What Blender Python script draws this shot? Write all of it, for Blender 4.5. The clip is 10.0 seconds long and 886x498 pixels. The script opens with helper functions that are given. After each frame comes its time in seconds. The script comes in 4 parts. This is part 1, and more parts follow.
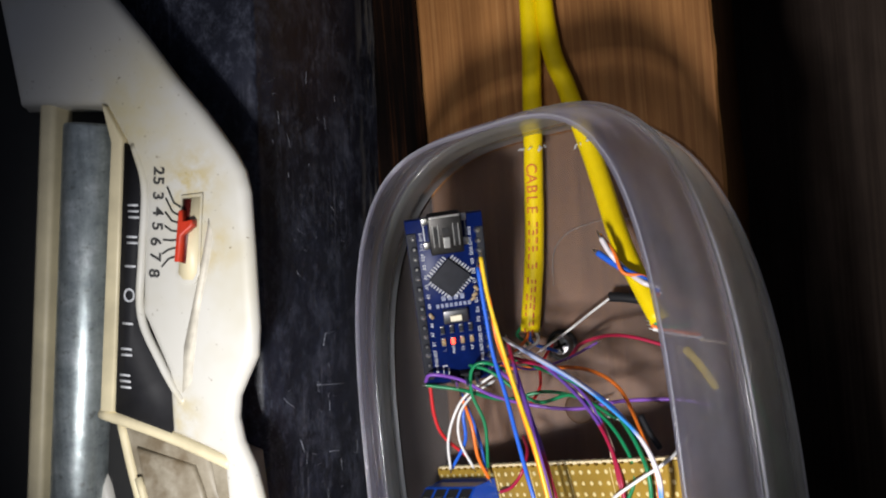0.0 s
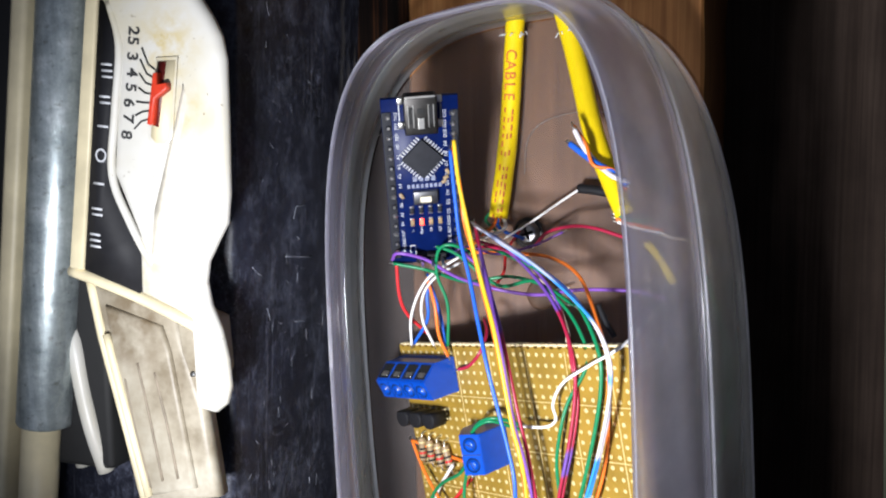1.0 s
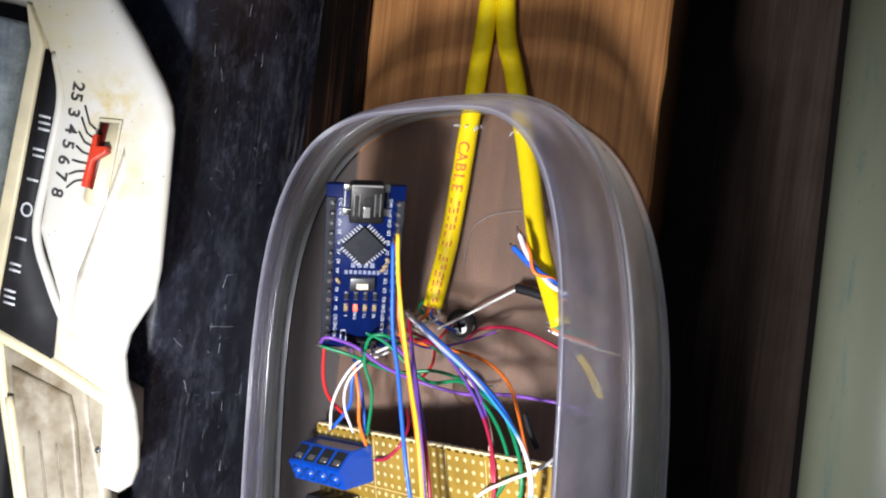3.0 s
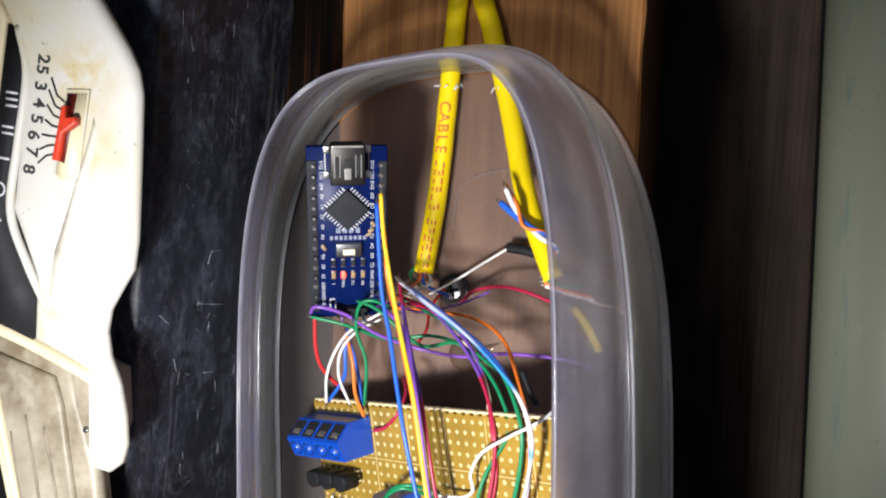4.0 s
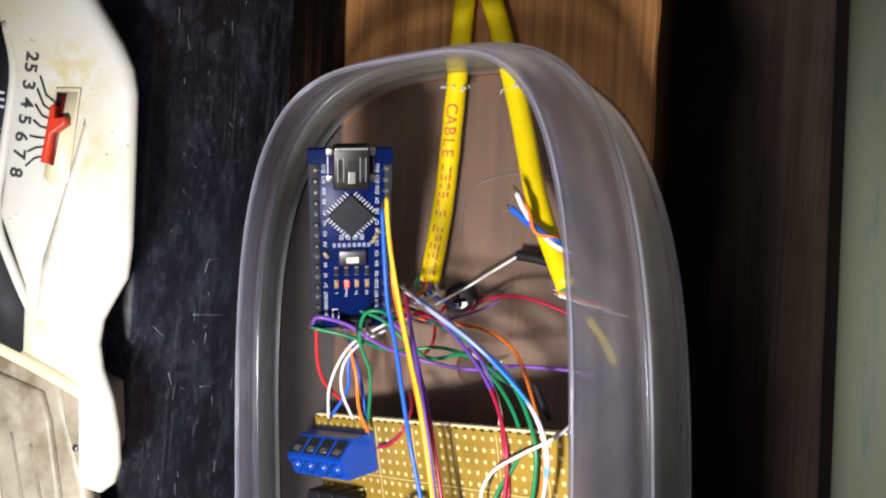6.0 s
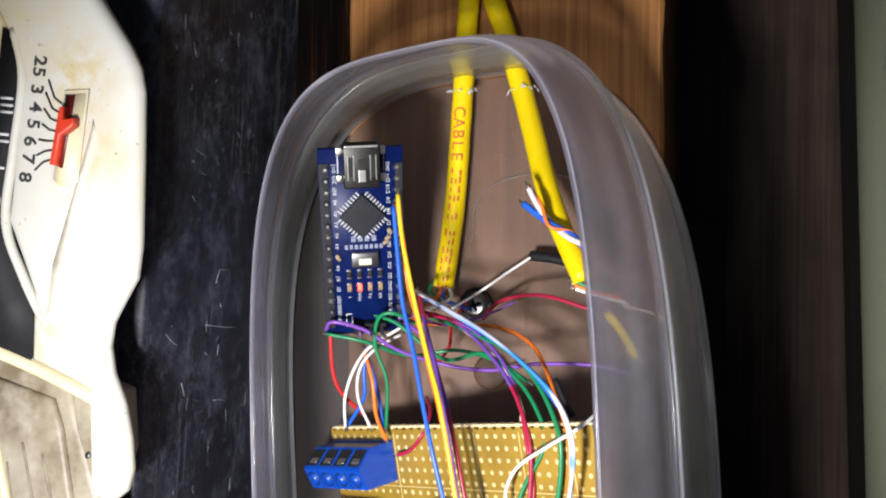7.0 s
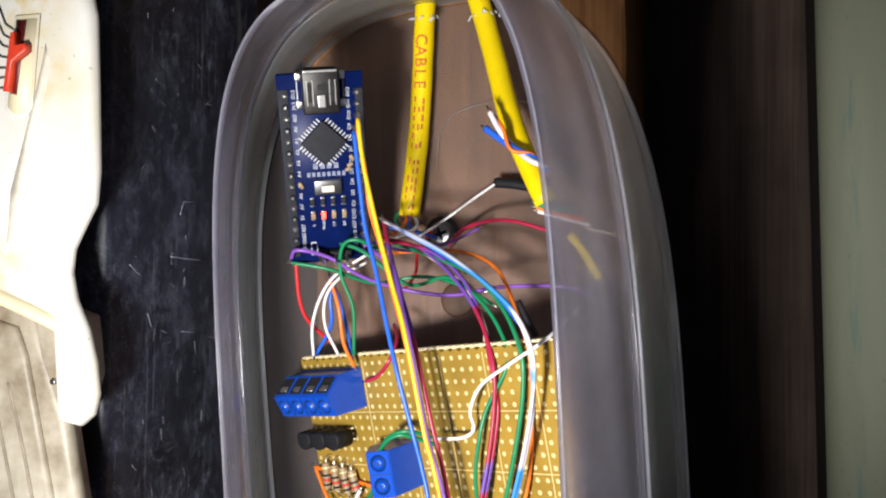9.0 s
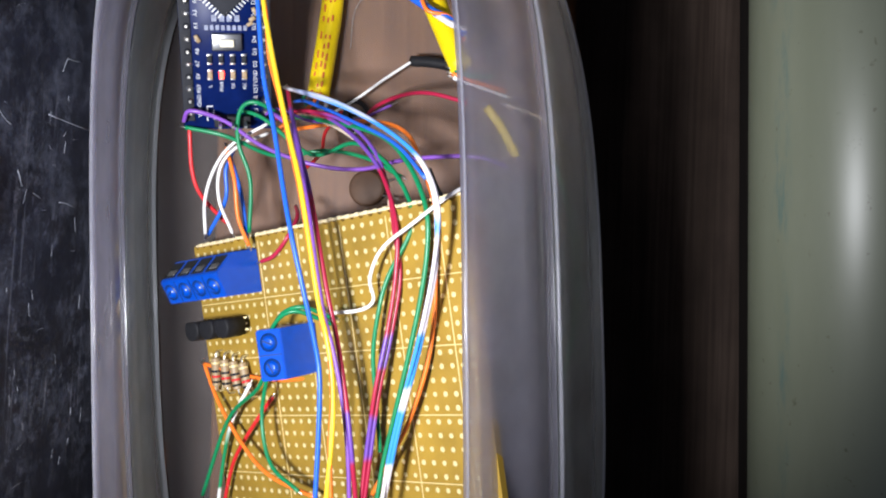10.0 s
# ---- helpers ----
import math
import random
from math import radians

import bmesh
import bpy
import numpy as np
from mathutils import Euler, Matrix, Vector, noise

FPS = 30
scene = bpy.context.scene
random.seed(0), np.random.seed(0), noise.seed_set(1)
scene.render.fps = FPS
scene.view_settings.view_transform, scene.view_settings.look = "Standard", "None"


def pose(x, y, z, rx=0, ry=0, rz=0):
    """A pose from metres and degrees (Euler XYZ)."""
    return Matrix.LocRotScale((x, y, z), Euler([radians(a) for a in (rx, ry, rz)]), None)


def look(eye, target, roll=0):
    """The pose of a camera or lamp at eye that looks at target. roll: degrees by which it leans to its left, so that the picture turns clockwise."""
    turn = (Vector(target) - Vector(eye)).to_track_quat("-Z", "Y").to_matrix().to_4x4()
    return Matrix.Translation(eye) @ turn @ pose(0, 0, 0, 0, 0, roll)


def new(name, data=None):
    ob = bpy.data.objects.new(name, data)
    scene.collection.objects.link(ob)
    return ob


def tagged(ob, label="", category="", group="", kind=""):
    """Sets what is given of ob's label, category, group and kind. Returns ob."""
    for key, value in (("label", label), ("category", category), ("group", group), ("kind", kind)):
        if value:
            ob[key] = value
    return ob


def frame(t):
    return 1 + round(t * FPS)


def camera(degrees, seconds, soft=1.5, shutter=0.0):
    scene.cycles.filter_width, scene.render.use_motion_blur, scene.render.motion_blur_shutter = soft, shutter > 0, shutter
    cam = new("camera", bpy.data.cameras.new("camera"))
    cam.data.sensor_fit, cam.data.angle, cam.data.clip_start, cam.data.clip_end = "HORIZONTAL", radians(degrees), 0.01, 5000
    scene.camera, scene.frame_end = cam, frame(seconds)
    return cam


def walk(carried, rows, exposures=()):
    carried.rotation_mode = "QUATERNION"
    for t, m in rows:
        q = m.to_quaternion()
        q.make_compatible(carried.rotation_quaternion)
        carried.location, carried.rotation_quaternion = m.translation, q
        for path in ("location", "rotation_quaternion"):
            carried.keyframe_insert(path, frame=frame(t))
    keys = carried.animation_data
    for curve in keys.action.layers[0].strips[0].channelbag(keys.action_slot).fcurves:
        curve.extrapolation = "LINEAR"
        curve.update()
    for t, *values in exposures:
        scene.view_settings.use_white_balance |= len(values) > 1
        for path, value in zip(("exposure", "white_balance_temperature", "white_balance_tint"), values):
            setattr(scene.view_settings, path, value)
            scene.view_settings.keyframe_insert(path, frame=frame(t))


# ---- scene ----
cam = camera(51.0, 10.0, soft=2.1, shutter=0.0)
PATH = [
    (0, 0.00606, 0.01295, 0.24169, -1.03, 21.36, -4.781),
    (0.5, 0.01293, 0.00751, 0.24535, -4.554, 19.084, -1.017),
    (1, 0.00817, 0.01165, 0.24382, -6.565, 20.111, -0.79),
    (1.5, 0.00406, 0.00949, 0.23409, -3.423, 22.1, -1.245),
    (2, 0.00566, 0.00811, 0.23588, -3.248, 20.201, -1.477),
    (2.5, 0.00116, 0.02349, 0.23788, -2.799, 16.784, 3.862),
    (3, 0.00228, 0.02682, 0.23985, -2.717, 15.801, 6.295),
    (4.5, 0.00653, 0.01275, 0.23296, -3.746, 16.191, 0.894),
    (5, 0.00472, 0.01681, 0.23624, -2.16, 16.855, 0.857),
    (5.5, 0.00252, 0.01804, 0.23034, -3.789, 15.549, 3.066),
    (7, -0.001, 0.00121, 0.22459, 0.275, 15.976, 0.353),
    (7.5, -0.0, -0.0, 0.225, 0.0, 16.0, -0.0),
    (8, 0.00065, 0.00011, 0.22678, -0.38, 15.822, 0.023),
    (8.5, 0.00078, -0.00023, 0.22685, -0.767, 15.678, -0.026),
    (9, 0.00405, -0.0064, 0.22409, -2.517, 15.097, -0.829),
    (9.5, 0.00585, -0.02501, 0.20616, -4.405, 16.272, -0.189),
    (10, 0.00711, -0.03866, 0.20875, -0.507, 11.318, 1.521),
]
walk(cam, [(t, pose(x, y, z, rx, ry, rz)) for t, x, y, z, rx, ry, rz in PATH],
     exposures=[(0.0, -0.6, 6400, 10), (0.5, -0.3, 6150, 10), (1.0, -0.02, 6050, 10), (1.5, 0.0, 6050, 10), (3.0, 0.08, 6150, 10),
                (4.5, -0.06, 6400, 10), (8.5, -0.08, 6450, 10), (9.5, -0.2, 6500, 10), (10.0, 0.0, 6050, 10)])

# ---- light: the torch of the phone, beside the lens, in a dark workshop ----
world = bpy.data.worlds.new("night")
world.use_nodes = True
world.node_tree.nodes["Background"].inputs[0].default_value = (0.55, 0.6, 0.8, 1)
world.node_tree.nodes["Background"].inputs[1].default_value = 0.22
scene.world = world
torch = bpy.data.lights.new("torch", "SPOT")
torch.energy, torch.shadow_soft_size = 3.65, 0.014
torch.spot_size, torch.spot_blend = radians(74), 0.8
torch.color = (0.985, 0.96, 0.945)
torch_ob = new("torch", torch)
torch_ob.matrix_world = look((-0.063, -0.066, 0.226), (-0.065, -0.01, 0.0))

MM = 0.001


# ---- materials ----
def nodes_of(name):
    m = bpy.data.materials.new(name)
    m.use_nodes = True
    t = m.node_tree
    return m, t, t.nodes["Principled BSDF"]


def link(t, a, b):
    t.links.new(a, b)


def coords(t, scale=(1, 1, 1)):
    tc = t.nodes.new("ShaderNodeTexCoord")
    mp = t.nodes.new("ShaderNodeMapping")
    mp.inputs["Scale"].default_value = scale
    link(t, tc.outputs["Object"], mp.inputs["Vector"])
    return mp.outputs["Vector"]


def noise_ramp(t, vec, scale, stops, detail=6.0, rough=0.6):
    n = t.nodes.new("ShaderNodeTexNoise")
    n.inputs["Scale"].default_value, n.inputs["Detail"].default_value = scale, detail
    n.inputs["Roughness"].default_value = rough
    link(t, vec, n.inputs["Vector"])
    r = t.nodes.new("ShaderNodeValToRGB")
    e = r.color_ramp.elements
    while len(e) < len(stops):
        e.new(0.5)
    for k, (p, c) in zip(e, stops):
        k.position, k.color = p, (*c, 1)
    link(t, n.outputs["Fac"], r.inputs["Fac"])
    return r.outputs["Color"], n.outputs["Fac"]


def mixed(t, a, b, fac, mode="MIX"):
    m = t.nodes.new("ShaderNodeMixRGB")
    m.blend_type = mode
    for k, v in ((0, fac), (1, a), (2, b)):
        if isinstance(v, (int, float)):
            m.inputs[k].default_value = v
        elif isinstance(v, tuple):
            m.inputs[k].default_value = (*v, 1)
        else:
            link(t, v, m.inputs[k])
    return m.outputs[0]


def bump(t, p, height, strength, dist=0.0003):
    b = t.nodes.new("ShaderNodeBump")
    b.inputs["Strength"].default_value, b.inputs["Distance"].default_value = strength, dist
    link(t, height, b.inputs["Height"])
    link(t, b.outputs["Normal"], p.inputs["Normal"])


def plain(name, color, rough=0.45, metal=0.0, vary=0.18, scale=400.0, relief=0.15, spec=0.5):
    """A coloured surface with fine mottling and relief."""
    m, t, p = nodes_of(name)
    v = coords(t)
    lo, hi = tuple(c * (1 - vary) for c in color), tuple(min(1, c * (1 + vary)) for c in color)
    col, fac = noise_ramp(t, v, scale, [(0.3, lo), (0.7, hi)])
    link(t, col, p.inputs["Base Color"])
    p.inputs["Roughness"].default_value, p.inputs["Metallic"].default_value = rough, metal
    p.inputs["Specular IOR Level"].default_value = spec
    if relief:
        bump(t, p, fac, relief, 0.0001)
    return m


def wood(name, dark, mid, light, stain=0.5, gloss=0.5):
    """Planed wood with the grain along y."""
    m, t, p = nodes_of(name)
    fine, ffac = noise_ramp(t, coords(t, (900, 12, 300)), 1.0, [(0.3, dark), (0.5, mid), (0.72, light)], 8)
    broad, _ = noise_ramp(t, coords(t, (90, 6, 60)), 1.0, [(0.35, (0.5, 0.45, 0.4)), (0.65, (1, 1, 1))], 4)
    blot, _ = noise_ramp(t, coords(t, (40, 25, 30)), 1.0, [(0.4, (0.35, 0.3, 0.28)), (0.6, (1, 1, 1))], 5)
    c = mixed(t, fine, broad, 0.8, "MULTIPLY")
    c = mixed(t, c, blot, stain, "MULTIPLY")
    link(t, c, p.inputs["Base Color"])
    p.inputs["Roughness"].default_value, p.inputs["Specular IOR Level"].default_value = gloss, 0.2
    bump(t, p, ffac, 0.35, 0.0002)
    return m


M = {}
M["plank"] = wood("light_wood", (0.26, 0.11, 0.034), (0.36, 0.16, 0.05), (0.48, 0.24, 0.085), 0.3)
M["plank_edge"] = wood("near_black_wood", (0.002, 0.0012, 0.001), (0.005, 0.0025, 0.0016), (0.055, 0.022, 0.009), 0.9, 0.9)
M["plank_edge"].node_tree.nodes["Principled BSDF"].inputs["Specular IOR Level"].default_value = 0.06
M["bench"] = wood("brown_bench", (0.034, 0.022, 0.016), (0.05, 0.034, 0.026), (0.068, 0.048, 0.036), 0.5, 0.8)
M["base"] = wood("dark_base", (0.009, 0.006, 0.0045), (0.014, 0.009, 0.007), (0.02, 0.013, 0.01), 0.4, 0.85)


def scuffed_black():
    """Blue-black paint, rubbed pale in patches, with streaks along the bed and hair scratches across it."""
    m, t, p = nodes_of("scuffed_black")
    base, fac = noise_ramp(t, coords(t, (50, 30, 50)), 1.0, [(0.35, (0.004, 0.0045, 0.008)), (0.62, (0.017, 0.019, 0.031))], 10, 0.75)
    fine, _ = noise_ramp(t, coords(t, (420, 260, 420)), 1.0, [(0.52, (0, 0, 0)), (0.7, (0.24, 0.255, 0.34))], 12, 0.85)
    where, _ = noise_ramp(t, coords(t, (42, 24, 42)), 1.0, [(0.44, (0.02, 0.02, 0.02)), (0.66, (1, 1, 1))], 7, 0.65)
    rubbed, _ = noise_ramp(t, coords(t, (110, 75, 110)), 1.0, [(0.5, (0, 0, 0)), (0.68, (0.07, 0.076, 0.1))], 14, 0.85)
    runs, _ = noise_ramp(t, coords(t, (520, 16, 900)), 1.0, [(0.58, (0, 0, 0)), (0.7, (0.2, 0.205, 0.25))], 5, 0.7)
    lines, _ = noise_ramp(t, coords(t, (60, 45, 1900)), 1.0, [(0.66, (0, 0, 0)), (0.7, (0.25, 0.25, 0.29))], 2)
    specks, _ = noise_ramp(t, coords(t), 1900, [(0.66, (0, 0, 0)), (0.72, (0.4, 0.41, 0.48))], 2)
    c = mixed(t, base, mixed(t, fine, where, 1.0, "MULTIPLY"), 0.9, "ADD")
    c = mixed(t, c, rubbed, 1.0, "ADD")
    c = mixed(t, c, mixed(t, runs, where, 1.0, "MULTIPLY"), 0.6, "ADD")
    c = mixed(t, c, mixed(t, lines, where, 1.0, "MULTIPLY"), 0.4, "ADD")
    c = mixed(t, c, mixed(t, specks, where, 1.0, "MULTIPLY"), 0.4, "ADD")
    # paint chipped off along the foot of the flank
    sep = t.nodes.new("ShaderNodeSeparateXYZ")
    link(t, coords(t), sep.inputs[0])
    low = t.nodes.new("ShaderNodeMapRange")
    low.inputs[1].default_value, low.inputs[2].default_value, low.inputs[3].default_value, low.inputs[4].default_value = 0.001, 0.009, 1.0, 0.0
    link(t, sep.outputs[2], low.inputs[0])
    chips, _ = noise_ramp(t, coords(t, (120, 28, 260)), 1.0, [(0.5, (0, 0, 0)), (0.6, (1, 1, 1))], 7, 0.7)
    c = mixed(t, c, (0.2, 0.185, 0.17), mixed(t, chips, low.outputs[0], 1.0, "MULTIPLY"))
    link(t, c, p.inputs["Base Color"])
    p.inputs["Roughness"].default_value, p.inputs["Specular IOR Level"].default_value = 0.42, 0.35
    bump(t, p, fac, 0.6, 0.0008)
    return m


M["black_strip"] = scuffed_black()


def stain_shade_round(t, place, r0, r1, scale):
    """A patchy mask for a stain or painted shade round a place: 1 at its heart, 0 outside."""
    d = t.nodes.new("ShaderNodeVectorMath")
    d.operation = "DISTANCE"
    d.inputs[1].default_value = place
    link(t, coords(t), d.inputs[0])
    mr = t.nodes.new("ShaderNodeMapRange")
    mr.inputs[1].default_value, mr.inputs[2].default_value, mr.inputs[3].default_value, mr.inputs[4].default_value = r0, r1, 1.0, 0.0
    link(t, d.outputs["Value"], mr.inputs[0])
    patch, _ = noise_ramp(t, coords(t), scale, [(0.38, (0, 0, 0)), (0.62, (1, 1, 1))], 6)
    m = t.nodes.new("ShaderNodeMath")
    m.operation = "MULTIPLY"
    link(t, mr.outputs[0], m.inputs[0])
    link(t, patch, m.inputs[1])
    return m.outputs[0]


def aged_white():
    m, t, p = nodes_of("aged_white_plastic")
    col, fac = noise_ramp(t, coords(t), 26, [(0.28, (0.5, 0.465, 0.36)), (0.48, (0.57, 0.555, 0.505))], 4)
    c = mixed(t, col, (0.5, 0.41, 0.2), stain_shade_round(t, (-0.1165, 0.0335, 0.075), 0.002, 0.011, 260))
    c = mixed(t, c, (0.5, 0.42, 0.24), stain_shade_round(t, (-0.1125, 0.02, 0.075), 0.001, 0.009, 200))
    c = mixed(t, c, (0.56, 0.5, 0.32), stain_shade_round(t, (-0.13, 0.05, 0.075), 0.004, 0.02, 90))
    c = mixed(t, c, (0.5, 0.43, 0.26), stain_shade_round(t, (-0.124, -0.016, 0.075), 0.002, 0.009, 160))
    spots, _ = noise_ramp(t, coords(t), 700, [(0.26, (0.2, 0.13, 0.05)), (0.31, (1, 1, 1))], 2)
    mask, _ = noise_ramp(t, coords(t), 45, [(0.45, (0, 0, 0)), (0.65, (1, 1, 1))], 3)
    c = mixed(t, c, mixed(t, (1, 1, 1), spots, mask), 1.0, "MULTIPLY")
    link(t, c, p.inputs["Base Color"])
    p.inputs["Roughness"].default_value = 0.4
    bump(t, p, fac, 0.1)
    return m


M["cover_white"] = aged_white()
M["cream"] = plain("cream_plastic", (0.66, 0.58, 0.38), 0.45, 0, 0.2, 60)


def dirty_plastic():
    m, t, p = nodes_of("worn_lever")
    col, fac = noise_ramp(t, coords(t), 70, [(0.32, (0.16, 0.13, 0.085)), (0.5, (0.3, 0.265, 0.2)), (0.68, (0.42, 0.385, 0.31))], 8, 0.65)
    rub, _ = noise_ramp(t, coords(t, (160, 35, 160)), 1.0, [(0.4, (0.72, 0.7, 0.66)), (0.6, (1, 1, 1))], 4)
    c = mixed(t, col, rub, 0.5, "MULTIPLY")
    # brown shade below the cream frame, painted into the lever's colour
    c = mixed(t, c, (0.12, 0.085, 0.045), stain_shade_round(t, (-0.13, -0.028, 0.074), 0.003, 0.013, 150))
    link(t, c, p.inputs["Base Color"])
    p.inputs["Roughness"].default_value = 0.5
    bump(t, p, fac, 0.2)
    return m


M["lever"] = dirty_plastic()


def galvanised():
    """Zinc-coated steel: mottled blue-grey, with dull spots and fine streaks along the rail."""
    m, t, p = nodes_of("galvanised_steel")
    col, fac = noise_ramp(t, coords(t), 160, [(0.3, (0.22, 0.26, 0.27)), (0.55, (0.42, 0.47, 0.48)), (0.72, (0.68, 0.73, 0.74))], 9, 0.7)
    streak, _ = noise_ramp(t, coords(t, (420, 18, 420)), 1.0, [(0.3, (0.6, 0.6, 0.58)), (0.6, (1, 1, 1))], 5)
    spots, _ = noise_ramp(t, coords(t), 520, [(0.3, (0.45, 0.42, 0.36)), (0.4, (1, 1, 1))], 3)
    c = mixed(t, mixed(t, col, streak, 0.7, "MULTIPLY"), spots, 0.6, "MULTIPLY")
    link(t, c, p.inputs["Base Color"])
    p.inputs["Roughness"].default_value, p.inputs["Metallic"].default_value = 0.36, 0.6
    bump(t, p, fac, 0.5, 0.0004)
    return m


M["chrome"] = galvanised()
M["black"] = plain("black_plastic", (0.012, 0.012, 0.014), 0.6, spec=0.2)
M["matt_black"] = plain("matt_black", (0.006, 0.006, 0.006), 0.75)
M["red_plastic"] = plain("red_plastic", (0.5, 0.035, 0.012), 0.4)
M["red_dark"] = plain("shaded_gap_red", (0.09, 0.008, 0.006), 0.5)
M["scratch"] = plain("bare_scratch", (0.2, 0.21, 0.25), 0.6, vary=0.5, scale=500)
M["print_black"] = plain("black_print", (0.03, 0.03, 0.03), 0.6, vary=0.3)
M["print_white"] = plain("white_print", (0.55, 0.56, 0.58), 0.6)
M["print_dim"] = plain("worn_white_print", (0.22, 0.24, 0.33), 0.6, vary=0.4, scale=900)
M["stain_dark"] = plain("groove_dirt", (0.2, 0.165, 0.12), 0.7, vary=0.3, scale=200)
M["groove_tan"] = plain("tan_groove", (0.56, 0.52, 0.43), 0.6, vary=0.22, scale=220)
M["pcb_blue"] = plain("blue_board", (0.0025, 0.009, 0.065), 0.35, vary=0.25, scale=250, spec=0.1)
M["steel"] = plain("tinned_steel", (0.24, 0.24, 0.245), 0.32, 1.0)
M["socket_steel"] = plain("dull_socket_steel", (0.04, 0.038, 0.036), 0.4, 0.9, 0.35, 300)
M["pin"] = plain("bright_pin", (0.6, 0.6, 0.59), 0.35, 0.25)
M["solder"] = plain("solder", (0.75, 0.73, 0.68), 0.28, 1.0)
M["gold_pad"] = plain("tinned_pad", (0.86, 0.72, 0.36), 0.35, 0.35, 0.12)
M["perf"] = plain("phenolic_board", (0.3, 0.185, 0.022), 0.5, vary=0.22, scale=90)
M["perf_edge"] = plain("cut_board_edge", (0.72, 0.6, 0.36), 0.7, vary=0.3, scale=300)
M["terminal"] = plain("blue_terminal_plastic", (0.002, 0.062, 0.44), 0.3, vary=0.1)
M["terminal_dark"] = plain("terminal_recess", (0.002, 0.03, 0.16), 0.5)
M["cable"] = plain("yellow_cable_jacket", (0.82, 0.6, 0.0), 0.42, vary=0.07, scale=150, spec=0.35)
M["cable_print"] = plain("red_cable_print", (0.55, 0.1, 0.012), 0.6)
M["cream_part"] = plain("cream_button", (0.72, 0.66, 0.5), 0.5)
M["chip"] = plain("chip_epoxy", (0.02, 0.021, 0.026), 0.7, spec=0.2)
M["brown_disc"] = plain("brown_disc", (0.1, 0.05, 0.025), 0.6, vary=0.3, scale=200)
M["resistor"] = plain("resistor_body", (0.3, 0.21, 0.11), 0.45)
for key, col in (("yellow", (0.85, 0.55, 0.02)), ("orange", (0.85, 0.19, 0.02)), ("blue", (0.02, 0.12, 0.62)), ("lightblue", (0.1, 0.36, 0.75)),
                 ("crimson", (0.36, 0.012, 0.04)), ("purple", (0.2, 0.07, 0.4)), ("white", (0.7, 0.64, 0.66)), ("green", (0.008, 0.2, 0.075)),
                 ("red", (0.6, 0.02, 0.025)), ("tan", (0.6, 0.48, 0.36))):
    M[key] = plain(key + "_insulation", col, 0.36, vary=0.12, scale=600, relief=0.05)


def banded(name, a, b, cut=0.5, scale=70.0):
    """A striped wire: two colours that change along its length."""
    m, t, p = nodes_of(name)
    col, _ = noise_ramp(t, coords(t, (0.35, 1, 0.35)), scale, [(cut - 0.02, a), (cut + 0.02, b)], 0.5)
    link(t, col, p.inputs["Base Color"])
    p.inputs["Roughness"].default_value = 0.36
    return m


M["whiteblue"] = banded("white_blue_insulation", (0.7, 0.65, 0.7), (0.05, 0.28, 0.75), 0.52)
M["crimsonviolet"] = banded("crimson_violet_insulation", (0.38, 0.012, 0.05), (0.15, 0.06, 0.36), 0.56)
M["whitegreen"] = banded("white_green_insulation", (0.8, 0.78, 0.76), (0.02, 0.25, 0.1), 0.58)


def glow(name, color, strength):
    m, t, p = nodes_of(name)
    p.inputs["Base Color"].default_value = (*color, 1)
    p.inputs["Emission Color"].default_value = (*color, 1)
    p.inputs["Emission Strength"].default_value = strength
    return m


def pipe_paint():
    """Pale green gloss paint, with a streak rubbed through to teal along one flank, and fine dirt."""
    m, t, p = nodes_of("pale_pipe_paint")
    col, fac = noise_ramp(t, coords(t, (60, 60, 14)), 1.0, [(0.3, (0.135, 0.147, 0.1)), (0.7, (0.17, 0.182, 0.13))], 6)
    patch, _ = noise_ramp(t, coords(t, (300, 300, 55)), 1.0, [(0.5, (0, 0, 0)), (0.64, (0.7, 0.7, 0.7))], 8, 0.75)
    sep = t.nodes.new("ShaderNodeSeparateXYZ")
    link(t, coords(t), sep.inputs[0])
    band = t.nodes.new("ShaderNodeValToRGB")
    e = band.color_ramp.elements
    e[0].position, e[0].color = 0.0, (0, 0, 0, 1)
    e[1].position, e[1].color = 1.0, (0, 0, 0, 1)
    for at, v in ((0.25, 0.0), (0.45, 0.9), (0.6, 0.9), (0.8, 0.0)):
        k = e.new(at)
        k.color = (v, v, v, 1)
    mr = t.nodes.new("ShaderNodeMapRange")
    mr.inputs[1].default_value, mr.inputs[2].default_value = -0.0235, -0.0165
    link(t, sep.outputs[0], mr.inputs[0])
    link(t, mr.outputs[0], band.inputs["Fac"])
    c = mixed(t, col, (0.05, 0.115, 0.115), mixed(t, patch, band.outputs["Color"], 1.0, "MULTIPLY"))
    dirt, _ = noise_ramp(t, coords(t), 420, [(0.27, (0.45, 0.4, 0.3)), (0.33, (1, 1, 1))], 3)
    link(t, mixed(t, c, dirt, 0.7, "MULTIPLY"), p.inputs["Base Color"])
    p.inputs["Roughness"].default_value = 0.36
    bump(t, p, fac, 0.12, 0.0003)
    return m


M["pipe"] = pipe_paint()
M["led_on"] = glow("lit_red_indicator", (1.0, 0.03, 0.015), 14.0)


